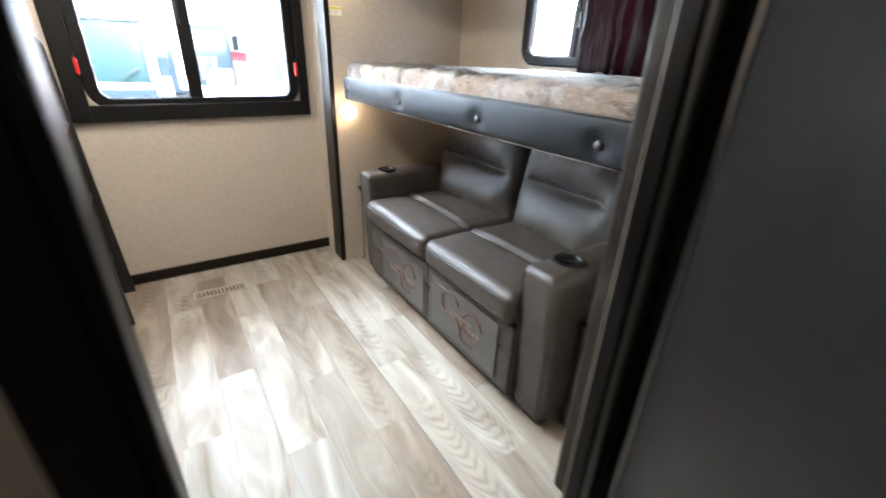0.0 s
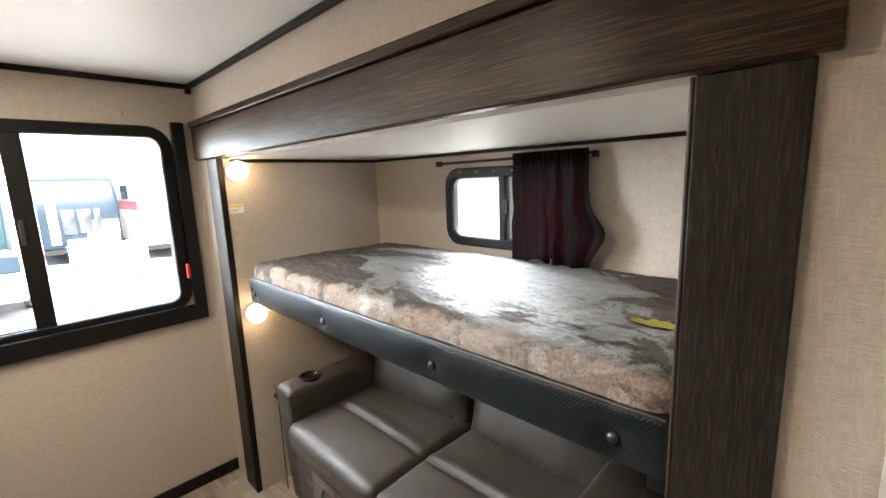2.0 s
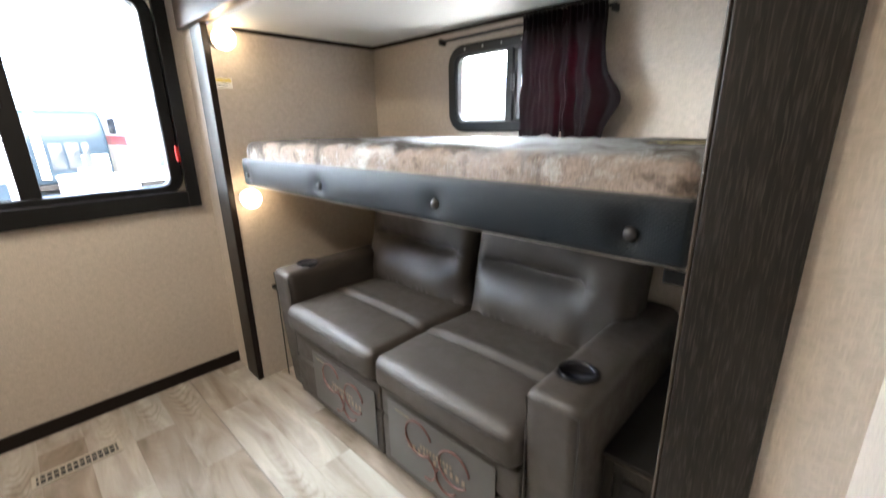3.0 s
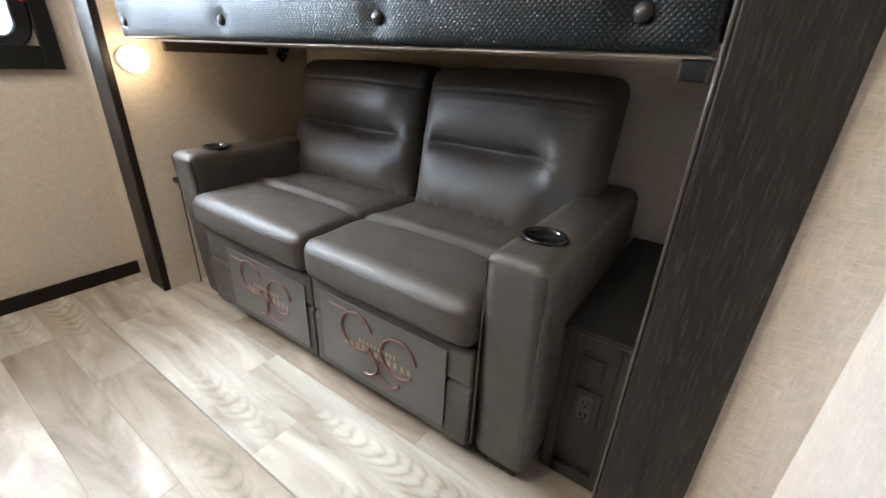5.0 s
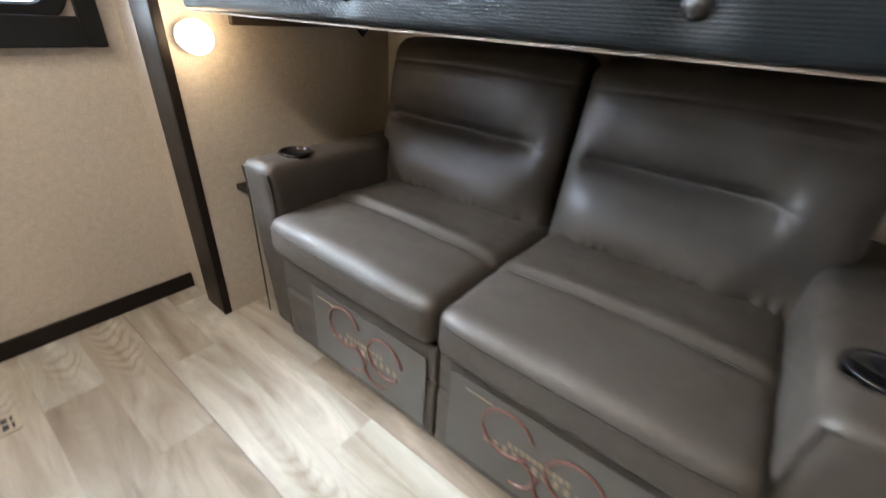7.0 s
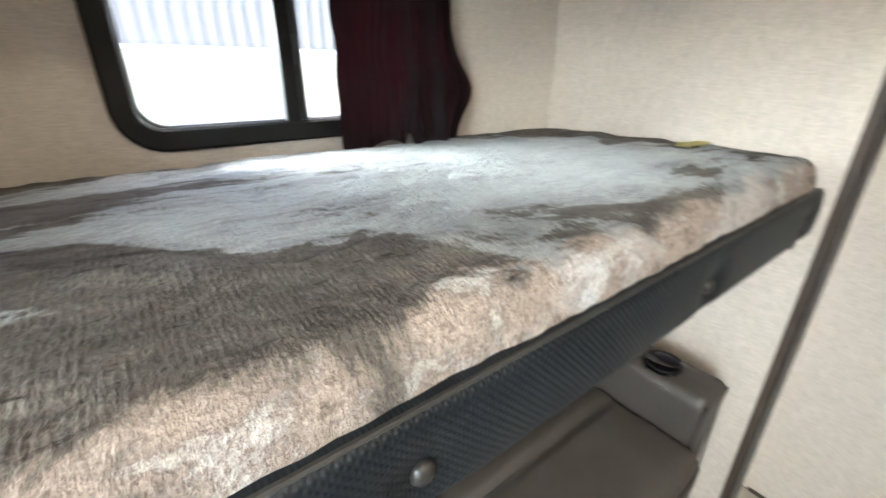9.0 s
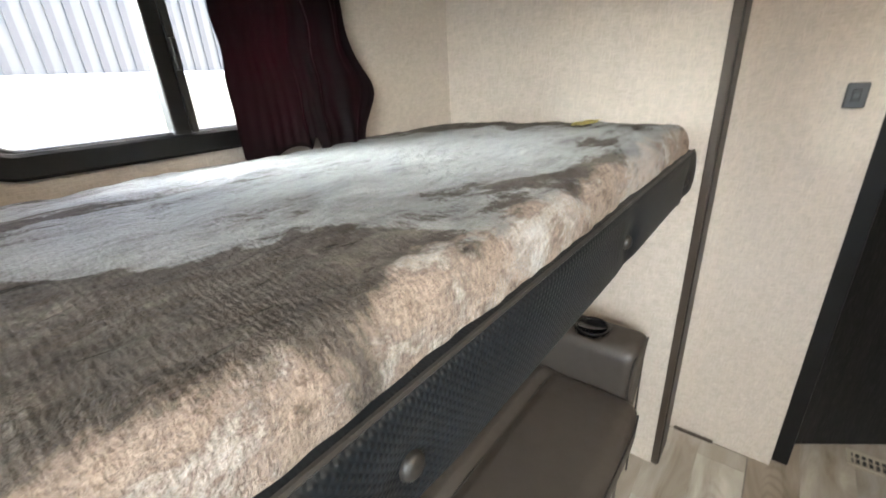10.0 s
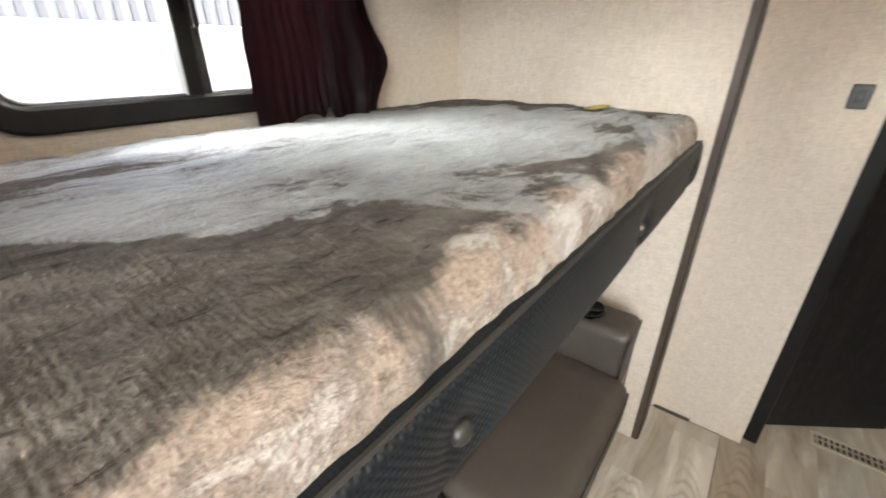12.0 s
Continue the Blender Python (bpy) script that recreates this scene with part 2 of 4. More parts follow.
    rr = ramp(n, [(0.0, (0.75, 0.75, 0.75)), (1.0, (0.50, 0.50, 0.50))])
    l.new(laid_glare.outputs[0], rr.inputs[0])
    l.new(rr.outputs[0], p.inputs["Roughness"])
    sr = ramp(n, [(0.0, (0.08, 0.08, 0.08)), (1.0, (0.5, 0.5, 0.5))])
    l.new(laid_glare.outputs[0], sr.inputs[0])
    l.new(sr.outputs[0], p.inputs["Specular IOR Level"])
    sh = ramp(n, [(0.0, (0.05, 0.05, 0.05)), (1.0, (0.40, 0.40, 0.40))])
    l.new(laid_glare.outputs[0], sh.inputs[0])
    l.new(sh.outputs[0], p.inputs["Sheen Weight"])
    p.inputs["Sheen Roughness"].default_value = 0.35
    p.inputs["Sheen Tint"].default_value = (0.88, 0.96, 1.0, 1)
    crush = noise_tex(n, l, coords(n, l, (1, 2.0, 1)), 16, 8, 0.72, 1.0)
    n1 = bump(n, l, p, crush, 0.7, 0.02)
    n2 = bump(n, l, p, marks, 0.5, 0.02, n1)
    tuft = noise_tex(n, l, coords(n, l, (70, 38, 50)), 1.0, 4, 0.7, 1.0)
    n3 = bump(n, l, p, tuft, 0.8, 0.008, n2)
    bump(n, l, p, fur, 0.9, 0.005, n3)
    return m


def cloth(name, colour, through_light):
    m, n, l, p = nodes_of(name)
    f = noise_tex(n, l, coords(n, l, (300, 300, 110)), 1.0, 3)
    l.new(mix(n, l, f, tuple(c * 0.7 for c in colour), tuple(c * 1.3 for c in colour)), p.inputs["Base Color"])
    p.inputs["Roughness"].default_value = 0.5
    p.inputs["Specular IOR Level"].default_value = 0.08
    bump(n, l, p, f, 0.15, 0.001)
    tr = n.new("ShaderNodeBsdfTranslucent")
    tr.inputs[0].default_value = (*through_light, 1)
    ms = n.new("ShaderNodeMixShader")
    ms.inputs[0].default_value = 0.03
    l.new(p.outputs[0], ms.inputs[1])
    l.new(tr.outputs[0], ms.inputs[2])
    l.new(ms.outputs[0], n["Material Output"].inputs[0])
    return m


def glass(name, tint=(0.95, 0.97, 0.97)):
    m, n, l, p = nodes_of(name)
    p.inputs["Base Color"].default_value = (*tint, 1)
    p.inputs["Roughness"].default_value = 0.0
    p.inputs["IOR"].default_value = 1.05
    p.inputs["Transmission Weight"].default_value = 1.0
    return m


def glow(name, colour, strength):
    m, n, l, p = nodes_of(name)
    p.inputs["Base Color"].default_value = (0.8, 0.8, 0.78, 1)
    p.inputs["Emission Color"].default_value = (*colour, 1)
    p.inputs["Emission Strength"].default_value = strength
    return m


M_WALL = wallpaper("wallpaper_linen", (0.585, 0.517, 0.445))
M_CEIL = plain("ceiling_white_vinyl", (0.77, 0.775, 0.75), 0.55, vary=0.03, scale=60, bumpy=0.03)
M_WOOD = wood("dark_brown_wood_print", (0.0085, 0.0054, 0.0036), (0.085, 0.050, 0.029), (1.3, 38, 60), 0.36, 0.18)
M_WOODV = wood("dark_brown_wood_print_upright", (0.0075, 0.0058, 0.0045), (0.040, 0.031, 0.0238), (46, 60, 2.2), 0.45, 0.25)
M_CAB = wood("charcoal_wood_print", (0.013, 0.012, 0.011), (0.034, 0.031, 0.028), (46, 60, 2.2), 0.45, 0.25)
M_SIDECAB = wood("grey_brown_wood_print", (0.019, 0.0165, 0.0145), (0.034, 0.030, 0.026), (46, 60, 2.2), 0.42, 0.35)
M_DOOR = wood("black_wood_print_door", (0.0075, 0.007, 0.0066), (0.022, 0.020, 0.019), (46, 60, 2.2), 0.45, 0.10)
M_CABGREY = plain("grey_cabinet_laminate", (0.15, 0.147, 0.142), 0.4, vary=0.12, spec=0.3)
M_TRIM = plain("dark_vinyl_trim", (0.012, 0.008, 0.0068), 0.45, vary=0.2, spec=0.2)
M_FRAME = plain("black_window_frame", (0.0070, 0.0068, 0.0070), 0.42, vary=0.2, spec=0.25)
M_BLACKG = plain("glossy_black_plastic", (0.006, 0.006, 0.007), 0.12, vary=0.1, bumpy=0)
M_BLACK = plain("matt_black_plastic", (0.012, 0.012, 0.012), 0.5, vary=0.2)
M_PLANK = plank_vinyl("oak_vinyl_plank")
M_SUB = plain("floor_joint", (0.20, 0.175, 0.15), 0.7)
M_LEATHER = leather("grey_brown_leatherette", (0.042, 0.0345, 0.0285), 0.54)
M_LEATHERD = leather("dark_leatherette_piping", (0.022, 0.02, 0.018))
M_RAIL = woven_vinyl("black_embossed_vinyl")
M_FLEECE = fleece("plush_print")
M_CURTAIN = cloth("dark_plum_curtain", (0.011, 0.0065, 0.008), (0.07, 0.005, 0.011))
M_GLASS = glass("window_glass")
M_GLOBE = glow("frosted_lamp_glass", (1.0, 0.74, 0.44), 0.75)
M_METAL = plain("brushed_metal", (0.55, 0.55, 0.54), 0.3, 1.0, vary=0.05)
M_REDPL = plain("red_plastic", (0.55, 0.015, 0.012), 0.4)
M_STOP = plain("satin_dark_metal", (0.10, 0.105, 0.11), 0.35, 0.8, vary=0.1)
M_PAPER = plain("white_paper", (0.75, 0.74, 0.70), 0.6, vary=0.05)
M_YELLOW = plain("yellow_print", (0.62, 0.50, 0.12), 0.5)
M_FILM = plain("cloudy_plastic_sleeve", (0.060, 0.0555, 0.0515), 0.32, vary=0.14, scale=16, bumpy=0.04)
M_CARDRED = plain("faded_red_print", (0.115, 0.048, 0.038), 0.5)
M_CARDTAN = plain("tan_print", (0.22, 0.165, 0.115), 0.5)
M_STRIP = plain("brown_vinyl_strip", (0.05, 0.036, 0.026), 0.45)
M_SWITCH = plain("grey_switch_plate", (0.06, 0.063, 0.066), 0.35, vary=0.05)
M_SWDARK = plain("dark_switch_key", (0.03, 0.03, 0.032), 0.35)
M_VENT = plain("beige_steel_register", (0.42, 0.37, 0.30), 0.4, 0.2)
M_ASPHALT = plain("pale_gravel", (0.25, 0.245, 0.235), 0.85, vary=0.3, scale=8)
M_RVDARK = plain("navy_rv_skin", (0.010, 0.017, 0.025), 0.4, vary=0.05, scale=2, bumpy=0, spec=0.1)
M_RVWHITE = plain("white_rv_skin", (0.72, 0.73, 0.74), 0.3, vary=0.03, scale=2, bumpy=0)
M_RVRED = plain("red_rv_graphic", (0.35, 0.02, 0.03), 0.3, bumpy=0)
M_RUBBER = plain("tyre_rubber", (0.02, 0.02, 0.02), 0.8)
M_SIDING = plain("pale_grey_metal_siding", (0.17, 0.168, 0.155), 0.45, vary=0.05, scale=3, bumpy=0)
M_STUCCO = plain("pale_yellow_wainscot", (0.40, 0.385, 0.31), 0.7, vary=0.08)
M_ROOF = plain("grey_metal_roof", (0.10, 0.10, 0.098), 0.5)
M_TEALGLASS = plain("teal_windscreen", (0.0065, 0.016, 0.018), 0.30, bumpy=0, spec=0.05)
M_DARKGLASS = plain("tinted_glass", (0.02, 0.025, 0.03), 0.08, bumpy=0)


# ---- builders ----
def part(name, bm, material, parent=None, label="", smooth=False, at=None):
    me = bpy.data.meshes.new(name)
    bm.to_mesh(me)
    bm.free()
    if smooth:
        for poly in me.polygons:
            poly.use_smooth = True
    me.materials.append(material)
    ob = new(name, me)
    if parent is not None:
        ob.parent = parent
    if at is not None:
        ob.matrix_basis = at
    if label:
        ob["label"] = label
    return ob


def thing(name, label, category, group="", at=None):
    ob = new(name)
    ob.empty_display_size = 0.05
    tagged(ob, label, category, group)
    if at is not None:
        ob.matrix_basis = at
    return ob


def structure(ob, label="", category=""):
    return tagged(ob, label, category, kind="structure")


def box(a, b, bevel=0.0, seg=1, bm=None):
    own = bmesh.new()
    bmesh.ops.create_cube(own, size=1)
    for v in own.verts:
        v.co = [a[i] + (v.co[i] + 0.5) * (b[i] - a[i]) for i in range(3)]
    if bevel:
        bmesh.ops.bevel(own, geom=own.edges[:], offset=bevel, segments=seg, profile=0.5, affect="EDGES")
    if bm is None:
        return own
    tmp = bpy.data.meshes.new("tmp")
    own.to_mesh(tmp)
    own.free()
    bm.from_mesh(tmp)
    bpy.data.meshes.remove(tmp)
    return bm


def boxes(items, bevel=0.0):
    bm = bmesh.new()
    for a, b in items:
        box(a, b, bevel, 1, bm)
    return bm


def cyl(p, q, r, seg=20, r2=None):
    bm = bmesh.new()
    p, q = Vector(p), Vector(q)
    d = q - p
    bmesh.ops.create_cone(bm, cap_ends=True, segments=seg, radius1=r, radius2=r if r2 is None else r2, depth=d.length)
    bmesh.ops.transform(bm, verts=bm.verts, matrix=Matrix.Translation((p + q) / 2) @ d.to_track_quat("Z", "Y").to_matrix().to_4x4())
    return bm


def lathe(profile, seg=28):
    """Turned shape about z from (radius, height) pairs."""
    bm = bmesh.new()
    rings = []
    for r, z in profile:
        rings.append([bm.verts.new((r * math.cos(2 * math.pi * k / seg), r * math.sin(2 * math.pi * k / seg), z)) for k in range(seg)])
    for a, b in zip(rings, rings[1:]):
        for k in range(seg):
            bm.faces.new((a[k], a[(k + 1) % seg], b[(k + 1) % seg], b[k]))
    bm.faces.new(list(reversed(rings[0])))
    bm.faces.new(rings[-1])
    return bm


def ticks(h, r, cells, k=4):
    ends = [-h + r * (1 - math.cos(math.pi / 2 * i / k)) for i in range(k)]
    mid = [-h + r + (2 * h - 2 * r) * i / cells for i in range(cells + 1)]
    return ends + mid + [-e for e in reversed(ends)]


def soft_box(lo, hi, r, cells=(8, 8, 4), shape=None):
    """Box with rounded edges, its skin moved by shape(p, u), u in -1..1 on each axis."""
    h = [(b - a) / 2 for a, b in zip(lo, hi)]
    c = [(b + a) / 2 for a, b in zip(lo, hi)]
    bm = bmesh.new()
    for ax in range(3):
        i, j = (ax + 1) % 3, (ax + 2) % 3
        ti, tj = ticks(h[i], r, cells[i]), ticks(h[j], r, cells[j])
        for s in (-1, 1):
            grid = []
            for a in ti:
                row = []
                for b in tj:
                    p = [0, 0, 0]
                    p[ax], p[i], p[j] = s * h[ax], a, b
                    q = [max(-(h[k] - r), min(h[k] - r, p[k])) for k in range(3)]
                    d = Vector([p[k] - q[k] for k in range(3)])
                    v = Vector(q) + (d.normalized() * r if d.length > 1e-9 else d)
                    row.append(bm.verts.new(v))
                grid.append(row)
            for a in range(len(ti) - 1):
                for b in range(len(tj) - 1):
                    f = [grid[a][b], grid[a + 1][b], grid[a + 1][b + 1], grid[a][b + 1]]
                    bm.faces.new(f if s > 0 else f[::-1])
    bmesh.ops.remove_doubles(bm, verts=bm.verts, dist=1e-5)
    for v in bm.verts:
        u = Vector([v.co[k] / h[k] for k in range(3)])
        p = Vector([v.co[k] + c[k] for k in range(3)])
        v.co = shape(p, u) if shape else p
    return bm


def tube(points, r, seg=8):
    """A pipe along points, in one mesh."""
    bm = bmesh.new()
    pts = [Vector(p) for p in points]
    rings = []
    for k, p in enumerate(pts):
        d = (pts[min(k + 1, len(pts) - 1)] - pts[max(k - 1, 0)]).normalized()
        m = d.to_track_quat("Z", "Y").to_matrix()
        rings.append([bm.verts.new(p + m @ Vector((r * math.cos(2 * math.pi * i / seg), r * math.sin(2 * math.pi * i / seg), 0))) for i in range(seg)])
    for a, b in zip(rings, rings[1:]):
        for i in range(seg):
            bm.faces.new((a[i], a[(i + 1) % seg], b[(i + 1) % seg], b[i]))
    bm.faces.new(rings[0][::-1])
    bm.faces.new(rings[-1])
    return bm


def round_frame(w, h, r, band, depth, seg=8):
    """Rounded rectangular ring in the local xz plane, centred, depth along y."""
    def loop(hw, hh, rr):
        out = []
        for cx, cz, a0 in ((hw - rr, hh - rr, 0), (-hw + rr, hh - rr, 90), (-hw + rr, -hh + rr, 180), (hw - rr, -hh + rr, 270)):
            for k in range(seg + 1):
                a = radians(a0 + 90 * k / seg)
                out.append((cx + rr * math.cos(a), cz + rr * math.sin(a)))
        return out
    o, i = loop(w / 2, h / 2, r), loop(w / 2 - band, h / 2 - band, max(r - band, 0.01))
    ch = min(0.006, band * 0.25)
    o2, i2 = loop(w / 2 - ch, h / 2 - ch, r - ch), loop(w / 2 - band + ch, h / 2 - band + ch, max(r - band, 0.01) + ch)
    bm = bmesh.new()
    rings = []
    for pts, y in ((o, depth), (o, ch), (o2, 0), (i2, 0), (i, ch), (i, depth)):
        rings.append([bm.verts.new((x, y, z)) for x, z in pts])
    nn = len(o)
    for a, b in zip(rings, rings[1:] + rings[:1]):
        for k in range(nn):
            bm.faces.new((a[k], a[(k + 1) % nn], b[(k + 1) % nn], b[k]))
    bmesh.ops.recalc_face_normals(bm, faces=bm.faces)
    return bm

# ---- the room's shell ----
XL, XR, YB, ZS = 0.29, 2.165, 0.82, 1.685       # slide-out: side walls, back wall, ceiling
XD, YO, ZC = 2.395, -2.02, 2.05                  # door wall, far side wall, room ceiling
YF = -0.045                                     # fascia round the slide-out
W1Y0, W1Y1, W1Z0, W1Z1 = -1.125, -0.185, 0.995, 1.815
W2X0, W2X1, W2Z0, W2Z1 = 0.9125, 1.5725, 1.274, 1.566

structure(part("floor", boxes([((-0.10, YO - 0.06, -0.12), (4.0, YB + 0.06, -0.006))]), M_SUB), "grey-beige oak vinyl plank floor", "floor")
structure(part("wall_window", boxes([((-0.06, YO, 0), (0, W1Y0, ZC)), ((-0.06, W1Y1, 0), (0, 0.02, ZC)),
     ((-0.06, W1Y0, 0), (0, W1Y1, W1Z0)), ((-0.06, W1Y0, W1Z1), (0, W1Y1, ZC))]), M_WALL), "beige linen-print wall with a wide window", "wall")
structure(part("wall_slide_left", box((XL - 0.04, YF + 0.001, 0), (XL, YB, ZS)), M_WALL), "beige linen-print side wall of the slide-out", "wall")
structure(part("wall_slide_right", box((XR, YF + 0.001, 0), (XR + 0.04, YB, ZS)), M_WALL), "beige linen-print side wall of the slide-out", "wall")
structure(part("wall_slide_back", boxes([((XL - 0.04, YB, 0), (W2X0, YB + 0.05, ZS)), ((W2X1, YB, 0), (XR + 0.04, YB + 0.05, ZS)),
     ((W2X0, YB, 0), (W2X1, YB + 0.05, W2Z0)), ((W2X0, YB, W2Z1), (W2X1, YB + 0.05, ZS))]), M_WALL), "beige linen-print back wall behind the bunk", "wall")
structure(part("wall_fascia", boxes([((0, YF, 1.70), (XD, YF + 0.03, ZC)), ((0, YF, 0), (XL - 0.041, YF + 0.03, 1.70)),
     ((XR + 0.041, YF, 0), (XD, YF + 0.03, 1.70))]), M_WALL), "beige linen-print wall round the slide-out opening", "wall")
DY0, DY1, DZ = -0.948, -0.374, 1.93
structure(part("wall_door", boxes([((XD, DY1, 0), (XD + 0.05, YB, ZC)), ((XD, YO, 0), (XD + 0.05, DY0, ZC)),
     ((XD, DY0, DZ), (XD + 0.05, DY1, ZC))]), M_WALL), "beige linen-print wall with a narrow doorway", "wall")
structure(part("wall_opposite", box((-0.06, YO - 0.05, 0), (4.0, YO, ZC)), M_WALL), "beige linen-print wall behind the opposite bunk", "wall")
structure(part("wall_hall", boxes([((3.95, YO, 0), (4.0, YB, ZC)), ((XD + 0.05, YB, 0), (4.0, YB + 0.05, ZC))]), M_WALL), "beige wall closing the hall", "wall")
structure(part("ceiling", boxes([((-0.06, YO - 0.05, ZC), (4.0, YF + 0.03, ZC + 0.05)), ((XD, YF + 0.03, ZC), (4.0, YB + 0.05, ZC + 0.05))]), M_CEIL), "smooth white vinyl ceiling", "ceiling")
structure(part("ceiling_slide", box((XL - 0.04, YF + 0.031, ZS), (XR + 0.04, YB + 0.05, ZS + 0.05)), M_CEIL), "white glossy ceiling of the slide-out", "ceiling")


def trim_run(name, a, b, label, mat=M_TRIM, bevel=0.003):
    return structure(part(name, box(a, b, bevel, 2), mat), label, "trim")


trim_run("baseboard", (0.001, YO, 0), (0.014, YF - 0.002, 0.064), "dark vinyl baseboard under the window wall", bevel=0.004)
trim_run("trim", (0.001, YO, ZC - 0.024), (0.016, YF - 0.02, ZC - 0.001), "dark vinyl strip along the ceiling")
trim_run("trim", (0.018, YF - 0.016, ZC - 0.024), (XD - 0.002, YF - 0.001, ZC - 0.001), "dark vinyl strip along the ceiling")
trim_run("trim", (0.001, YF - 0.024, ZC - 0.045), (0.026, YF - 0.001, ZC - 0.002), "dark vinyl corner block at the ceiling")
trim_run("trim", (XL + 0.002, YB - 0.014, ZS - 0.016), (XR - 0.002, YB - 0.001, ZS - 0.001), "dark strip along the slide-out ceiling")
trim_run("trim", (XL + 0.001, YF + 0.04, ZS - 0.016), (XL + 0.013, YB - 0.015, ZS - 0.001), "dark strip along the slide-out ceiling")
trim_run("trim", (XR - 0.013, YF + 0.04, ZS - 0.016), (XR - 0.001, YB - 0.015, ZS - 0.001), "dark strip along the slide-out ceiling")
# boards that frame the slide-out opening
trim_run("trim_post", (0.155, YF - 0.014, 0.002), (XL - 0.012, YF - 0.001, 1.688), "dark wood-print upright board beside the slide-out", M_WOODV)
trim_run("trim_post_edge", (XL - 0.011, YF - 0.016, 0.002), (XL + 0.004, YF + 0.012, 1.688), "black edge strip of the slide-out opening", M_TRIM)
trim_run("trim_post", (XR + 0.006, YF - 0.014, 0.002), (2.297, YF - 0.001, 1.688), "dark wood-print upright board beside the slide-out", M_WOODV)
trim_run("trim_post_edge", (XR - 0.0015, YF - 0.010, 0.002), (XR + 0.005, YF + 0.012, 1.688), "pale edge strip of the slide-out opening", M_STRIP)
trim_run("trim_header", (0.052, YF - 0.034, 1.690), (2.318, YF - 0.001, 1.838), "dark wood-print beam over the slide-out opening", M_WOOD, 0.004)
trim_run("trim_header_cap", (0.046, YF - 0.042, 1.841), (2.324, YF - 0.001, 1.868), "dark wood-print cap of the beam", M_WOOD, 0.004)
trim_run("trim_quarter_round", (XD - 0.012, -0.20, 0.001), (XD - 0.001, YF - 0.02, 0.014), "brown quarter-round along the floor", M_STRIP, 0.004)

# ---- doorway and door ----
for a, b in (((XD + 0.030, DY1 - 0.050, 0.002), (XD + 0.058, DY1 - 0.0005, DZ)), ((XD + 0.0585, DY1 - 0.020, 0.002), (XD + 0.080, DY1 + 0.030, DZ)),
             ((XD + 0.034, DY0 + 0.0005, 0.002), (XD + 0.075, DY0 + 0.012, DZ)), ((XD + 0.0505, DY0 - 0.040, 0.002), (XD + 0.075, DY0, DZ)),
             ((XD + 0.034, DY0 + 0.013, DZ - 0.012), (XD + 0.075, DY1 - 0.051, DZ - 0.001)), ((XD + 0.0505, DY0 - 0.040, DZ + 0.001), (XD + 0.075, DY1 + 0.030, DZ + 0.040))):
    trim_run("trim_door_casing", a, b, "black door casing", M_FRAME, 0.003)
trim_run("trim_door_stop", (XD + 0.0585, DY1 - 0.046, 0.004), (XD + 0.072, DY1 - 0.0205, DZ - 0.014), "satin metal stop strip of the door casing", M_STOP, 0.004)
door = thing("door_1", "dark wood-print door swung open into the hall", "door", at=pose(XD + 0.105, -0.407, 0.03, 0, 0, -55))
door["kind"] = "structure"
part("panel", box((0, -0.0, 0), (0.50, 0.032, 1.86), 0.003, 2), M_DOOR, door)
part("edge_strip", box((-0.004, -0.003, 0), (0.0, 0.035, 1.86), 0.001), M_METAL, door, "bare metal edge strip")
for z in (0.25, 1.55):
    part("hinge", cyl((-0.008, -0.004, z), (-0.008, -0.004, z + 0.07), 0.006, 12), M_METAL, door)
knob = part("door_handle", lathe([(0.008, 0), (0.008, 0.02), (0.022, 0.028), (0.026, 0.042), (0.018, 0.052)], 20), M_BLACK, door, "black round knob", True, pose(0.45, 0.0, 0.93, 90, 0, 0))


# ---- windows ----
win1 = thing("window_1", "black-framed sliding window with red latches", "window", at=pose(0.0, -0.655, 0, 0, 0, 90))
win1["kind"] = "structure"
fr = round_frame(1.005, 0.885, 0.10, 0.052, 0.062)
part("window_frame", fr, M_FRAME, win1, smooth=False, at=pose(0, -0.012, 1.405))
part("sash_rail", box((-0.53 + 0.46, -0.002, 0.995), (-0.53 + 0.525, 0.030, 1.815), 0.004, 2), M_FRAME, win1)
part("sash_rail", box((-0.445, 0.012, 0.998), (-0.028, 0.026, 1.018), 0.003), M_FRAME, win1)
part("sash_pull", box((-0.060, -0.014, 1.36), (-0.045, -0.002, 1.46), 0.003, 2), M_BLACK, win1)
for x0, x1, y in ((-0.452, -0.035, 0.018), (-0.03, 0.452, 0.030)):
    pane = part("pane", box((x0, y, 1.01), (x1, y + 0.003, 1.80)), M_GLASS, win1)
    pane.visible_shadow = False
# casing boards: sides and bottom
part("side_board", box((0.5035, -0.030, 0.905), (0.556, -0.001, 1.868), 0.003, 2), M_FRAME, win1)
part("side_board", box((-0.584, -0.030, 0.905), (-0.5035, -0.001, 1.868), 0.003, 2), M_FRAME, win1)
part("window_sill", box((-0.503, -0.030, 0.905), (0.503, -0.013, 0.985), 0.004, 2), M_FRAME, win1)
for x in (0.482, -0.510):
    lat = part("latch", box((x, -0.052, 1.125), (x + 0.014, -0.030, 1.195), 0.003, 2), M_REDPL, win1, "small red latch")
hook = thing("shade_hook", "small metal hook above the window frame", "hook")
part("plate", box((0.001, -0.338, 1.855), (0.004, -0.318, 1.90), 0.001), M_METAL, hook)
part("prong", tube([(0.004, -0.328, 1.885), (0.02, -0.328, 1.885), (0.024, -0.328, 1.895)], 0.0025), M_METAL, hook)

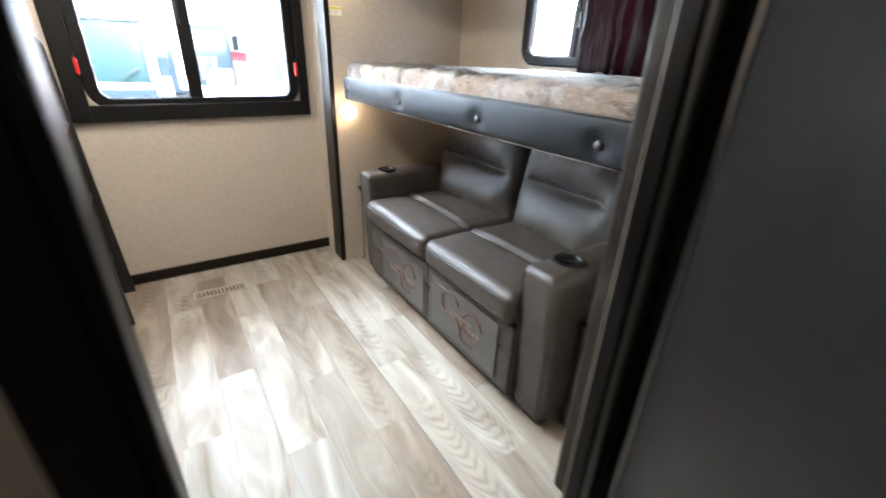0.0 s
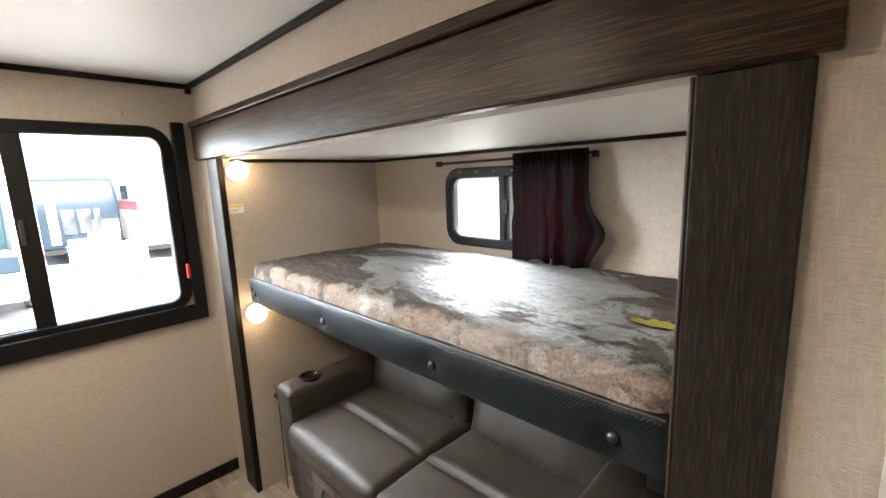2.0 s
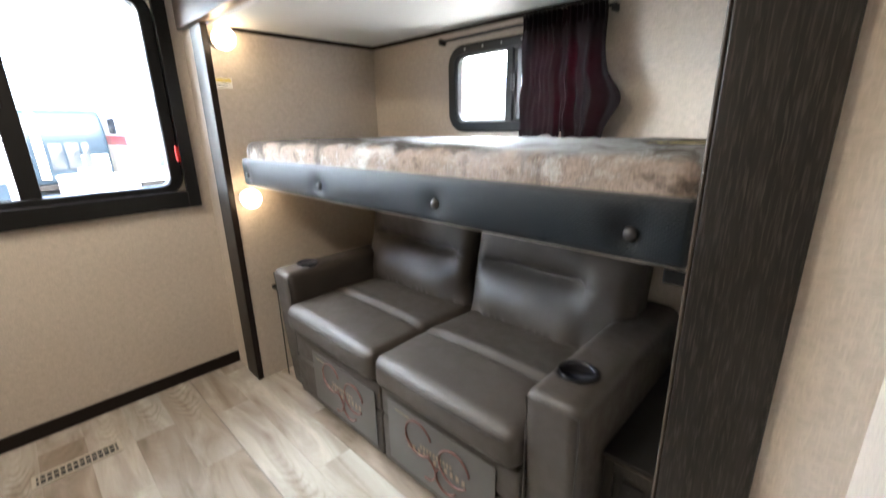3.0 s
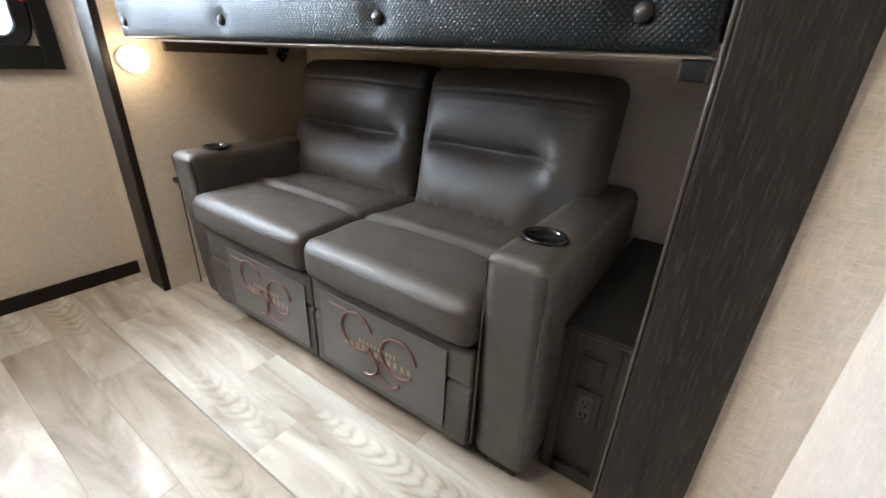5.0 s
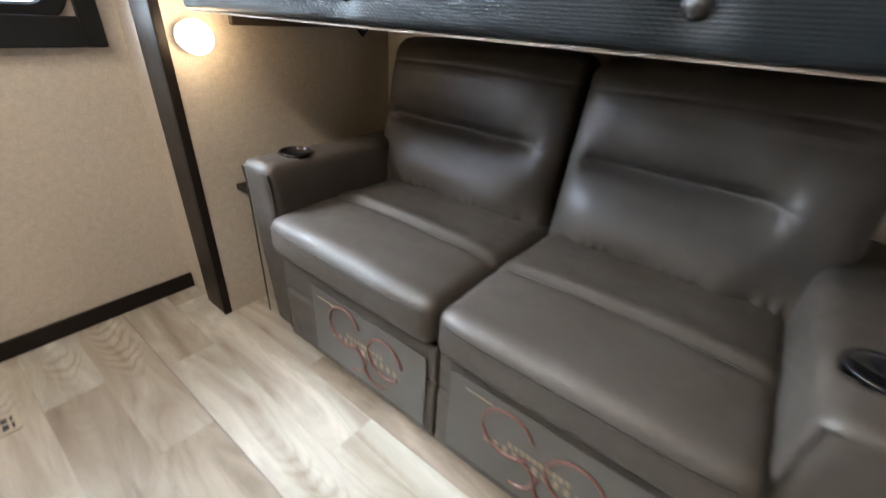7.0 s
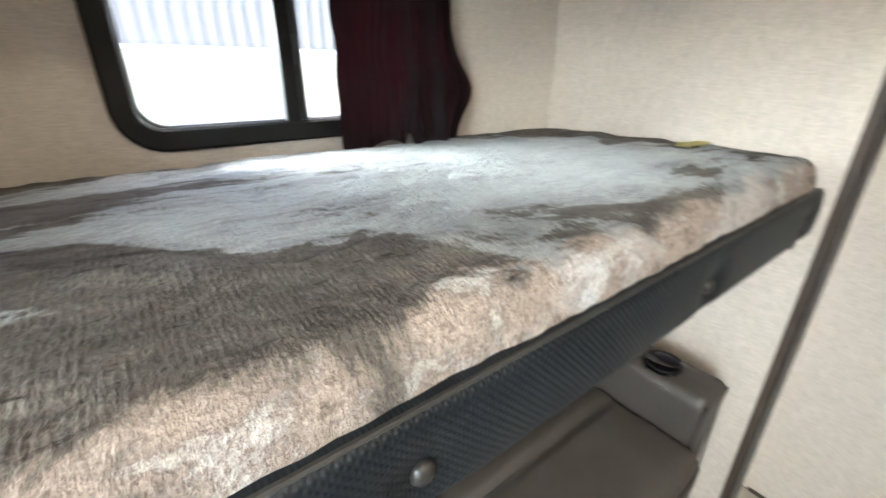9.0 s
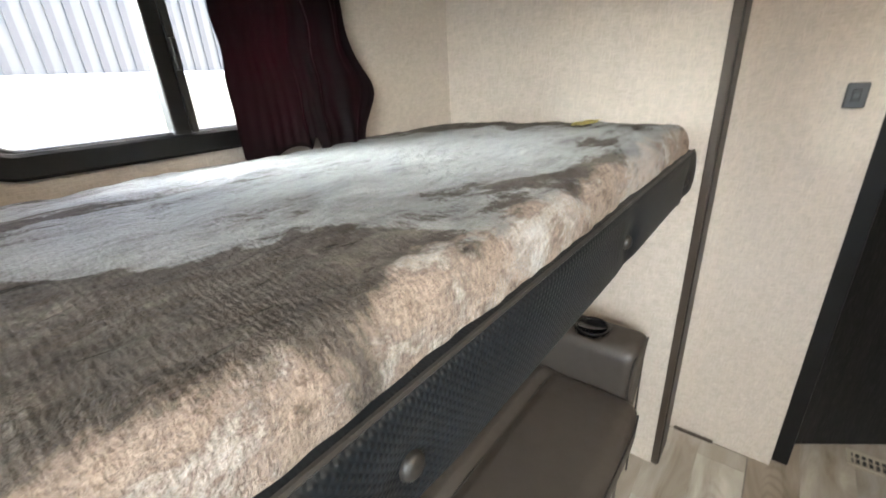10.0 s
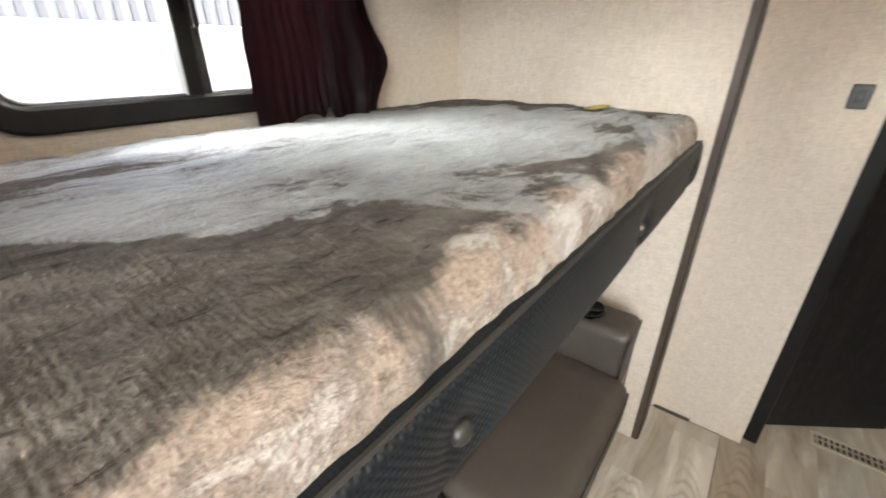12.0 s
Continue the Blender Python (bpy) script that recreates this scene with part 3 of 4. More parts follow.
win2 = thing("window_2", "small black-framed sliding window above the bunk", "window", at=pose((W2X0 + W2X1) / 2, YB, 0))
win2["kind"] = "structure"
part("window_frame", round_frame(0.735, 0.375, 0.085, 0.046, 0.05), M_FRAME, win2, at=pose(0, -0.022, 1.42))
part("inner_lip", round_frame(0.66, 0.30, 0.06, 0.012, 0.03), M_BLACK, win2, at=pose(0, -0.010, 1.42))
xm = 1.232 - (W2X0 + W2X1) / 2
part("sash_rail", box((xm - 0.028, -0.018, 1.262), (xm + 0.006, 0.02, 1.578), 0.004, 2), M_FRAME, win2)
part("sash_rail", box((xm + 0.010, -0.010, 1.262), (xm + 0.026, 0.024, 1.578), 0.003, 2), M_BLACK, win2)
part("latch", box((xm + 0.006, -0.032, 1.40), (xm + 0.018, -0.012, 1.46), 0.003, 2), M_BLACK, win2)
for x0, x1, y in ((-0.32, xm - 0.02, 0.006), (xm + 0.015, 0.32, 0.02)):
    pane = part("pane", box((x0, y, 1.265), (x1, y + 0.003, 1.575)), M_GLASS, win2)
    pane.visible_shadow = False
for k in range(4):
    part("screw", lathe([(0.004, 0), (0.004, 0.002), (0.001, 0.003)], 10), M_METAL, win2, "", True, pose(-0.26 + 0.10 * k, -0.022, 1.588, 90))

# ---- curtain over the bunk window ----
rod = thing("curtain_rod", "thin dark metal curtain rod above the small window", "curtain rod")
part("rod", cyl((0.838, 0.785, 1.632), (1.66, 0.785, 1.638), 0.006, 12), M_BLACK, rod)
for x in (0.842, 1.652):
    part("bracket", box((x - 0.006, 0.779, 1.620), (x + 0.006, YB - 0.001, 1.645), 0.002), M_BLACK, rod)


def curtain_mesh():
    bm = bmesh.new()
    nx, nz = 170, 40
    rows = []
    for j in range(nz + 1):
        f = j / nz
        row = []
        for i in range(nx + 1):
            u = i / nx
            heavy = 0.12 + 0.88 * min(1.0, max(0.0, (u - 0.40) / 0.15))
            turn = u * 2 * math.pi * 4.4 + 0.5 * math.sin(1.6 * f + 3 * u) + 1.6 * noise.noise(Vector((u * 3.2, f * 0.5, 6)))
            fold = math.sin(turn) + 0.35 * math.sin(2 * turn + 0.8)
            wave = (0.45 + 0.55 * f) * heavy * 0.0135 * fold
            wave += 0.0010 * math.sin(u * 2 * math.pi * 13 + 3 * f + 4 * noise.noise(Vector((u * 3, f, 9)))) + 0.007 * noise.noise(Vector((u * 7, f * 5, 3)))
            flare = 0.062 * math.exp(-((f - 0.66) / 0.16) ** 2) * max(0, u - 0.72) / 0.28 + 0.022 * f * u
            x = 1.312 + 0.330 * u + flare + 0.010 * noise.noise(Vector((u * 4, f * 5, 1)))
            y = 0.758 + wave - 0.022 * f * (0.3 + u)
            drop = 0.452 + 0.014 * math.sin(turn * 0.5) + (0.016 if u > 0.58 else -0.004) - 0.040 * math.exp(-((u - 0.55) / 0.03) ** 2)
            z = 1.655 - drop * f
            if f < 0.12:
                y += 0.006 * math.sin(u * 2 * math.pi * 17)
            row.append(bm.verts.new((x, min(y, 0.795), z)))
        rows.append(row)
    for a, b in zip(rows, rows[1:]):
        for i in range(nx):
            bm.faces.new((a[i], a[i + 1], b[i + 1], b[i]))
    bmesh.ops.solidify(bm, geom=bm.faces[:], thickness=0.0012)
    return bm


cur = thing("curtain", "short dark plum curtain gathered to one side of the small window", "curtain")
part("panel", curtain_mesh(), M_CURTAIN, cur, smooth=True)

# ---- bunk ----
bunk = thing("bunk_bed", "upper bunk platform with padded black embossed front rail", "bunk bed")


def rail_shape(p, u):
    dent = 0.0
    for bx in (0.422, 1.019, 1.576, 2.06):
        d = math.hypot(p.x - bx, p.z - 1.072)
        dent += 0.012 * math.exp(-(d / 0.035) ** 2)
    if u.y < 0:
        p.y += dent - 0.006 * (1 - u.z * u.z)
    return p


part("front_rail", soft_box((0.382, -0.012, 1.024), (2.155, 0.028, 1.142), 0.012, (150, 1, 10), rail_shape), M_RAIL, bunk, "padded black embossed vinyl rail", True)
part("piping", tube([(0.39 + 1.757 * k / 40, -0.006, 1.1405) for k in range(41)], 0.0035, 6), M_LEATHERD, bunk, "stitched top edge of the rail")
part("platform", box((XL + 0.004, 0.030, 1.022), (XR - 0.004, YB - 0.006, 1.040), 0.002), M_WALL, bunk, "beige linen-print underside board")
part("edge_band", box((0.385, 0.006, 1.0185), (2.152, 0.029, 1.0235), 0.001), M_WALL, bunk, "pale edge of the platform")
for bx in (0.422, 1.019, 1.576, 2.06):
    part("button", lathe([(0.002, 0.0), (0.012, 0.0), (0.0135, 0.003), (0.011, 0.008), (0.006, 0.011), (0.001, 0.0115)], 20), M_LEATHERD, bunk, "covered upholstery button", True, pose(bx, -0.006, 1.072, 90))

part("end_bracket", box((2.116, 0.006, 0.990), (2.152, 0.036, 1.0180), 0.003, 2), M_FRAME, bunk, "black steel bracket under the rail end")

NAP = 0.003                                     # spacing of the pile's fine ridges


def mattress_shape(p, u):
    # brushed pile: fine ridges across the bed that catch light on one side
    ridge = (round((p.x - 0.407) / NAP) % 2 - 0.5) * 0.0008 * (0.70 + 1.2 * noise.noise(Vector((p.x * 70, p.y * 95, 5))))
    w = noise.noise(p * 6) * 0.004 + noise.noise(p * 21 + Vector((3, 1, 7))) * 0.0034 + noise.noise(Vector((p.x * 40, p.y * 55, p.z * 40))) * 0.0022
    if u.z > 0.3:
        p.z += 0.010 * (1 - u.x ** 4) * (1 - u.y ** 4) + w - 0.012 * max(0, p.y - 0.3)
        p.z += 0.004 * noise.noise(Vector((p.x * 5, p.y * 22, 2.0)))
        if u.z > 0.97 and abs(u.x) < 0.955:
            p.z += ridge
    if u.y < -0.3:
        p.y += w - 0.008 * (1 - u.z * u.z)
    return p


mat_ob = thing("mattress", "thin bunk mattress in a shiny grey-brown plush print cover", "mattress")


MESH = (round(1.706 / NAP), 90, 12)


def mattress_skin(keep_top, cells):
    bm = soft_box((0.372, 0.012, 1.042), (2.148, YB - 0.012, 1.208), 0.035, cells, mattress_shape)
    drop = [f for f in bm.faces if (f.calc_center_median().z > 1.172) != keep_top]
    bmesh.ops.delete(bm, geom=drop, context="FACES")
    return bm


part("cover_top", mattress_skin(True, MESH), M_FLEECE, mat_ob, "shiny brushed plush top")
part("cover_border", mattress_skin(False, MESH), M_FLEECE, mat_ob, "sand-coloured plush border", smooth=True)
tag = thing("paper_tag", "crumpled yellow tag lying on the mattress", "tag")


def tag_mesh():
    bm = bmesh.new()
    rows = [[bm.verts.new((1.985 + 0.145 * i / 10 + 0.006 * math.sin(j * 2.1), 0.235 + (0.046 + 0.010 * math.sin(i * 2.7)) * j / 4 + 0.008 * math.sin(i * 0.9 + j), 1.2175 + 0.002 * noise.noise(Vector((i * 0.7, j * 0.9, 0))))) for i in range(11)] for j in range(5)]
    for a, b in zip(rows, rows[1:]):
        for i in range(10):
            bm.faces.new((a[i], a[i + 1], b[i + 1], b[i]))
    bmesh.ops.solidify(bm, geom=bm.faces[:], thickness=0.001)
    return bm


part("sheet", tag_mesh(), M_YELLOW, tag, smooth=True)

# wall hardware that carries the bunk
for x, s in ((XL, 1), (XR, -1)):
    x0, x1 = sorted((x + s * 0.001, x + s * 0.022))
    st = thing("support_strip", "brown bunk support strip screwed to the side wall", "support strip", "bunk support strips")
    part("strip", box((x0, 0.147, 0.985), (x1, 0.590, 1.019), 0.004, 2), M_STRIP, st)
    br = thing("bunk_bracket", "black pivot bracket under the bunk corner", "bracket", "bunk brackets")
    x0, x1 = sorted((x + s * 0.001, x + s * 0.014))
    part("plate", box((-0.022, -0.0065, -0.022), (0.022, 0.0065, 0.022), 0.003, 2), M_BLACKG, br, at=pose((x0 + x1) / 2, 0.672, 0.985, 0, 45, 90))
    part("pin", cyl((x0, 0.672, 0.985), (x + s * 0.035, 0.672, 0.985), 0.007, 14), M_BLACK, br)
    part("ear", box((min(x0, x + s * 0.03), 0.655, 1.0), (max(x1, x + s * 0.03), 0.70, 1.021), 0.002), M_BLACK, br)
clip = thing("wall_clip", "black plastic latch on the side wall above the bunk", "latch", at=pose(XR - 0.001, 0.413, 1.592, 0, 0, -90))
part("base", box((-0.028, -0.010, -0.017), (0.028, 0.0, 0.017), 0.003, 2), M_BLACK, clip)
for k in (-0.012, 0.008):
    part("tooth", box((k - 0.004, -0.022, -0.012), (k + 0.006, -0.010, 0.012), 0.002), M_BLACKG, clip)
part("spring", box((-0.024, -0.014, -0.006), (-0.016, -0.010, 0.010), 0.001), M_METAL, clip)

# ---- sconces ----
def sconce(z, y):
    s = thing("wall_sconce", "lit round wall lamp with warm frosted glass", "wall lamp", "bunk wall lamps", pose(XL + 0.001, y, z, 0, 90, 0))
    part("base", lathe([(0.036, 0), (0.037, 0.006), (0.0415, 0.022), (0.0400, 0.0225), (0.034, 0.008), (0.018, 0.008)], 32), M_METAL, s, "", True)
    ball = [(0.0445 * math.sin(radians(a)) + 0.0004, 0.054 - 0.0445 * math.cos(radians(a))) for a in range(18, 181, 9)]
    part("globe", lathe(ball, 32), M_GLOBE, s, "glowing frosted glass ball", True)


sconce(1.628, 0.008)
sconce(0.955, 0.020)
stk = thing("warning_sticker", "white sticker with a yellow band on the side wall", "sticker")
part("paper", box((XL + 0.0005, -0.042, 1.436), (XL + 0.0012, 0.034, 1.478)), M_PAPER, stk)
part("band", box((XL + 0.0012, -0.040, 1.462), (XL + 0.0016, 0.032, 1.476)), M_YELLOW, stk)
for k in range(3):
    part("text_line", box((XL + 0.0012, -0.036, 1.455 - 0.006 * k), (XL + 0.0015, 0.022 - 0.008 * k, 1.4565 - 0.006 * k)), M_SWITCH, stk)

# ---- sofa ----
sofa = thing("sofa", "two-seat grey-brown leatherette sofa with cup holder arms", "sofa")


def sofa_arm(x0, x1, xc):
    def arm_shape(p, u):
        t = (p.z - 0.05) / 0.61
        p.y += 0.035 * (1 - t) * max(0, -u.y)
        if u.z > 0.5:
            p.z += 0.006 * (1 - u.x * u.x)
            if math.hypot(p.x - xc, p.y - 0.145) < 0.045:
                p.z -= 0.075
        p.x += 0.006 * u.x * (1 - u.z * u.z) + 0.0022 * noise.noise(p * 9)
        return p

    a = part("arm", soft_box((x0, 0.0, 0.045), (x1, 0.745, 0.652), 0.030, (12, 60, 16), arm_shape), M_LEATHER, sofa, smooth=True)
    hold = part("cup_holder", lathe([(0.001, -0.055), (0.034, -0.055), (0.041, 0.0), (0.046, 0.004), (0.050, 0.002), (0.050, -0.003)], 36), M_BLACKG, a, "glossy black cup holder", True, pose(xc, 0.145, 0.661))
    xs = [x0 + 0.006 + (x1 - x0 - 0.012) * k / 12 for k in range(13)]
    path = [(x0 + 0.004, 0.012, 0.10 + 0.04 * k) for k in range(13)] + [(x, 0.006, 0.634 + 0.004 * math.sin(math.pi * k / 12)) for k, x in enumerate(xs)] + [(x1 - 0.004, 0.012, 0.58 - 0.04 * k) for k in range(13)]
    part("piping", tube(path, 0.0028, 6), M_LEATHERD, a)
    for y in (0.09, 0.68):
        part("foot", box((x0 + 0.03, y - 0.025, 0.0), (x1 - 0.03, y + 0.025, 0.048), 0.004), M_BLACK, a)
    return a


sofa_arm(0.500, 0.642, 0.570)
sofa_arm(1.850, 1.995, 1.918)


def seat_shape(p, u):
    front = max(0.0, -u.y)
    if u.z > 0:
        p.z += 0.022 * (1 - u.x ** 4) * (1 - 0.5 * u.y * u.y)
        d = p.y - 0.217
        p.z -= 0.016 * math.exp(-(d / 0.012) ** 2) * (1 - u.x ** 6)
        p.z += 0.006 * math.exp(-((d - 0.03) / 0.03) ** 2) - 0.010 * max(0, d) * 1.2
        p.z += 0.003 * noise.noise(Vector((p.x * 9, p.y * 14, 1)))
    if u.y < -0.5:
        p.y -= 0.016 * (1 - u.z * u.z) * (1 - u.x ** 6)
    p.x += 0.005 * u.x * (1 - u.y * u.y)
    return p


for x0, x1 in ((0.645, 1.262), (1.268, 1.848)):
    seat = part("seat_cushion", soft_box((x0, -0.022, 0.400), (x1, 0.56, 0.520), 0.034, (36, 44, 8), seat_shape), M_LEATHER, sofa, smooth=True)
    part("piping", tube([(x0 + 0.03 + (x1 - x0 - 0.06) * k / 20, -0.0285 - 0.008 * (1 - (k / 10 - 1) ** 6), 0.498) for k in range(21)], 0.0022, 6), M_LEATHERD, seat)
    part("seam", tube([(x0 + 0.035 + (x1 - x0 - 0.07) * k / 16, 0.217, 0.5285 - 0.006 * (k / 8 - 1) ** 6) for k in range(17)], 0.003, 6), M_LEATHERD, seat)


def back_shape(p, u, ends):
    lean = (p.z - 0.5) / 0.5
    half = 0.33
    inside = max(0.0, min(1.0, (u.x - ends[0]) / 0.08)) * max(0.0, min(1.0, (ends[1] - u.x) / 0.08))
    crease = math.exp(-((p.z - 0.735 - 0.002 * math.sin(p.x * 23)) / 0.020) ** 2) * inside
    k = max(0.0, min(1.0, (u.x - ends[0] + 0.15) / 0.35)) * max(0.0, min(1.0, (ends[1] + 0.15 - u.x) / 0.35))
    blend = k * k * (3 - 2 * k)
    if u.y < 0:
        low = 0.056 * math.sin(math.pi * min(1, max(0, (p.z - 0.47) / 0.265)))
        high = 0.044 * math.sin(math.pi * min(1, max(0, (p.z - 0.735) / 0.26)))
        plain_bulge = 0.042 * math.sin(math.pi * min(1, max(0, (p.z - 0.47) / 0.50)))
        bulge = (low if p.z < 0.735 else high) * blend + plain_bulge * (1 - blend)
        p.y -= bulge * (1 - u.x ** 6)
        p.y += 0.016 * crease
        for e in ends:
            dx, dz = (u.x - e) * half, p.z - 0.735
            d = math.hypot(dx, dz)
            p.y += 0.008 * math.exp(-(d / 0.020) ** 2) + 0.0028 * math.exp(-(d / 0.070) ** 2) * math.sin(4 * math.atan2(dz, dx) + 1.0 + 2 * e)
        tuck = 0.012 * math.exp(-((p.z - 0.50) / 0.035) ** 2) * math.sin(p.x * 120 + 3 * math.sin(p.x * 31))
        p.y += tuck + 0.004 * noise.noise(p * 8) + 0.0018 * noise.noise(Vector((p.x * 26, p.y * 8, p.z * 17)))
        p.y += 0.0025 * math.exp(-((p.z - 0.905) / 0.005) ** 2)
    p.x -= 0.008 * u.x * crease
    if u.z > 0.6:
        p.z += 0.012 * (1 - u.x * u.x)
    p.y += 0.10 * lean
    return p


for x0, x1, ends in ((0.556, 1.250, (-0.86, 0.78)), (1.260, 1.912, (-0.84, 0.52))):
    back = part("back_cushion", soft_box((x0, 0.485, 0.465), (x1, 0.655, 0.974), 0.050, (90, 6, 100), lambda p, u, ends=ends: back_shape(p, u, ends)), M_LEATHER, sofa, smooth=True)
part("base_frame", box((0.648, 0.03, 0.075), (1.846, 0.70, 0.398), 0.006), M_LEATHERD, sofa)
for x0, x1 in ((0.650, 1.262), (1.268, 1.845)):
    def panel_shape(p, u):
        if u.y < 0:
            p.y += 0.010 * math.exp(-((p.z - 0.275) / 0.007) ** 2) + 0.002 * noise.noise(p * 10)
        return p
    fp = part("front_panel", soft_box((x0, 0.004, 0.085), (x1, 0.03, 0.396), 0.008, (14, 1, 40), panel_shape), M_LEATHER, sofa, smooth=True)


def ring(cx, cz, r, a0, a1, y, w=0.0028):
    return tube([(cx + r * math.cos(radians(a0 + (a1 - a0) * k / 18)), y, cz + r * math.sin(radians(a0 + (a1 - a0) * k / 18))) for k in range(19)], w, 5)


for x0, x1, z0, z1 in ((0.800, 1.236, 0.118, 0.352), (1.310, 1.774, 0.118, 0.366)):
    card = thing("plastic_sleeve", "cloudy clear plastic sleeve with faded print taped to the sofa front", "plastic sleeve", "sofa front sleeves")
    part("film", box((x0, -0.0015, z0), (x1, 0.0005, z1), 0.0004), M_FILM, card)
    cx, cz = (x0 + x1) / 2, (z0 + z1) / 2 + 0.02
    for s, a0, a1 in ((-1, 20, 330), (1, 10, 320)):
        part("scroll", ring(cx + s * 0.078, cz + 0.01 - 0.012 * s, 0.062, a0, a1, -0.003, 0.0042), M_CARDRED, card, "faded red swirl print")
        part("scroll", ring(cx + s * 0.045, cz - 0.070, 0.044, 200 - 60 * s, 390 - 60 * s, -0.003, 0.0042), M_CARDRED, card, "faded red swirl print")
    for k in range(11):
        if k != 4:
            part("letter_bar", box((cx - 0.13 + 0.024 * k, -0.003, cz - 0.038), (cx - 0.13 + 0.024 * k + 0.011, -0.0018, cz - 0.018)), M_CARDTAN, card)
    for k in range(10):
        part("letter_bar", box((cx - 0.07 + 0.0145 * k, -0.003, cz - 0.010), (cx - 0.07 + 0.0145 * k + 0.008, -0.0018, cz + 0.004)), M_CARDTAN, card)
    part("small_line", box((cx - 0.19, -0.003, z1 - 0.028), (cx - 0.12, -0.0018, z1 - 0.024)), M_CARDTAN, card)

# ---- side cabinet with outlets ----
cab = thing("side_cabinet", "narrow charcoal wood-print cabinet with outlets beside the sofa", "cabinet")
part("body", box((2.002, 0.166, 0.0), (2.162, 0.80, 0.450), 0.001), M_SIDECAB, cab)
for a, b in (((2.002, 0.152, 0.0), (2.027, 0.1655, 0.450)), ((2.131, 0.152, 0.0), (2.162, 0.1655, 0.450)),
             ((2.0275, 0.152, 0.416), (2.1305, 0.1655, 0.450)), ((2.0275, 0.152, 0.0), (2.1305, 0.1655, 0.040))):
    part("face_frame", box(a, b, 0.0015), M_SIDECAB, cab)
top = part("top", box((2.000, 0.142, 0.452), (2.163, 0.805, 0.470), 0.003, 2), M_BLACK, cab, "black top panel")
part("edge_bead", box((2.000, 0.138, 0.456), (2.163, 0.1415, 0.460), 0.001), M_STRIP, top)
pl = part("usb_outlet", box((2.046, 0.160, 0.327), (2.100, 0.1655, 0.391), 0.002, 2), M_BLACK, cab, "black charging socket plate")
for x, z, w, h in ((2.062, 0.366, 0.008, 0.008), (2.074, 0.348, 0.014, 0.004), (2.074, 0.355, 0.014, 0.004), (2.070, 0.336, 0.006, 0.006)):
    part("socket", box((x, 0.1585, z), (x + w, 0.1598, z + h)), M_SWDARK, pl)
pl = part("power_outlet", box((2.046, 0.158, 0.194), (2.112, 0.1655, 0.298), 0.002, 2), M_BLACK, cab, "black power outlet plate")
part("outlet_face", box((2.060, 0.1555, 0.206), (2.098, 0.1578, 0.286), 0.002), M_SWDARK, pl)
for z in (0.226, 0.264):
    for dx in (-0.007, 0.004):
        part("slot", box((2.079 + dx, 0.1545, z - 0.005), (2.079 + dx + 0.003, 0.1553, z + 0.006)), M_BLACKG, pl)
    part("slot", cyl((2.079, 0.1545, z - 0.012), (2.079, 0.1553, z - 0.012), 0.0025, 10), M_BLACKG, pl)

shelf = thing("wall_shelf", "dark narrow shelf between the sofa arm and the wall", "shelf")
part("board", box((XL + 0.001, 0.075, 0.478), (0.492, 0.79, 0.498), 0.004, 2), M_CAB, shelf)
part("cleat", box((XL + 0.001, 0.11, 0.44), (XL + 0.02, 0.78, 0.4775), 0.002), M_CAB, shelf)

# ---- switch on the door wall ----
sw = thing("light_switch", "grey rocker light switch beside the doorway", "light switch", at=pose(XD - 0.0005, -0.310, 1.255, 0, 0, -90))
part("plate", box((-0.022, -0.006, -0.031), (0.022, 0, 0.031), 0.004, 3), M_SWITCH, sw)
part("rocker", box((-0.009, -0.010, -0.016), (0.009, -0.006, 0.016), 0.002, 2), M_SWDARK, sw)
part("lens", box((-0.006, -0.0112, -0.006), (0.006, -0.0101, 0.006), 0.001), M_SWITCH, sw)


# ---- floor registers ----
def register(x0, y0, x1, y1, label):
    r = thing("floor_register", label, "floor vent", "floor registers")
    w = 0.012
    part("rim", boxes([((x0, y0, 0.0005), (x1, y0 + w, 0.005)), ((x0, y1 - w, 0.0005), (x1, y1, 0.005)), ((x0, y0 + w, 0.0005), (x0 + w, y1 - w, 0.005)), ((x1 - w, y0 + w, 0.0005), (x1, y1 - w, 0.005))]), M_VENT, r)
    # no hole here: a flat black plate paints the shade below the slats
    part("shade_plate", box((x0 + w, y0 + w, 0.0003), (x1 - w, y1 - w, 0.0010)), M_BLACK, r, "black plate for the shaded hollow under the slats")
    n = 13
    for k in range(n):
        y = y0 + w + (y1 - y0 - 2 * w) * (k + 0.5) / n
        part("slat", box((x0 + w, y - 0.0028, 0.0012), (x1 - w, y + 0.0028, 0.0042)), M_VENT, r)
    part("spine", box(((x0 + x1) / 2 - 0.003, y0 + w, 0.0043), ((x0 + x1) / 2 + 0.003, y1 - w, 0.0050)), M_VENT, r)


register(0.280, -0.930, 0.362, -0.655, "beige steel floor register near the window wall")
register(2.560, -0.840, 2.640, -0.590, "beige steel floor register in the hall")

# ---- opposite side: ladder, low cabinets, bunk ----
# black sheet added so the recess under the opposite bunk looks deep in shade
recess_sheet = thing("recess_darkener", "black sheet added to darken the recess under the opposite bunk", "panel")
part("board", box((0.004, -1.760, 0.660), (2.39, -1.742, 1.058), 0.002), M_FRAME, recess_sheet)
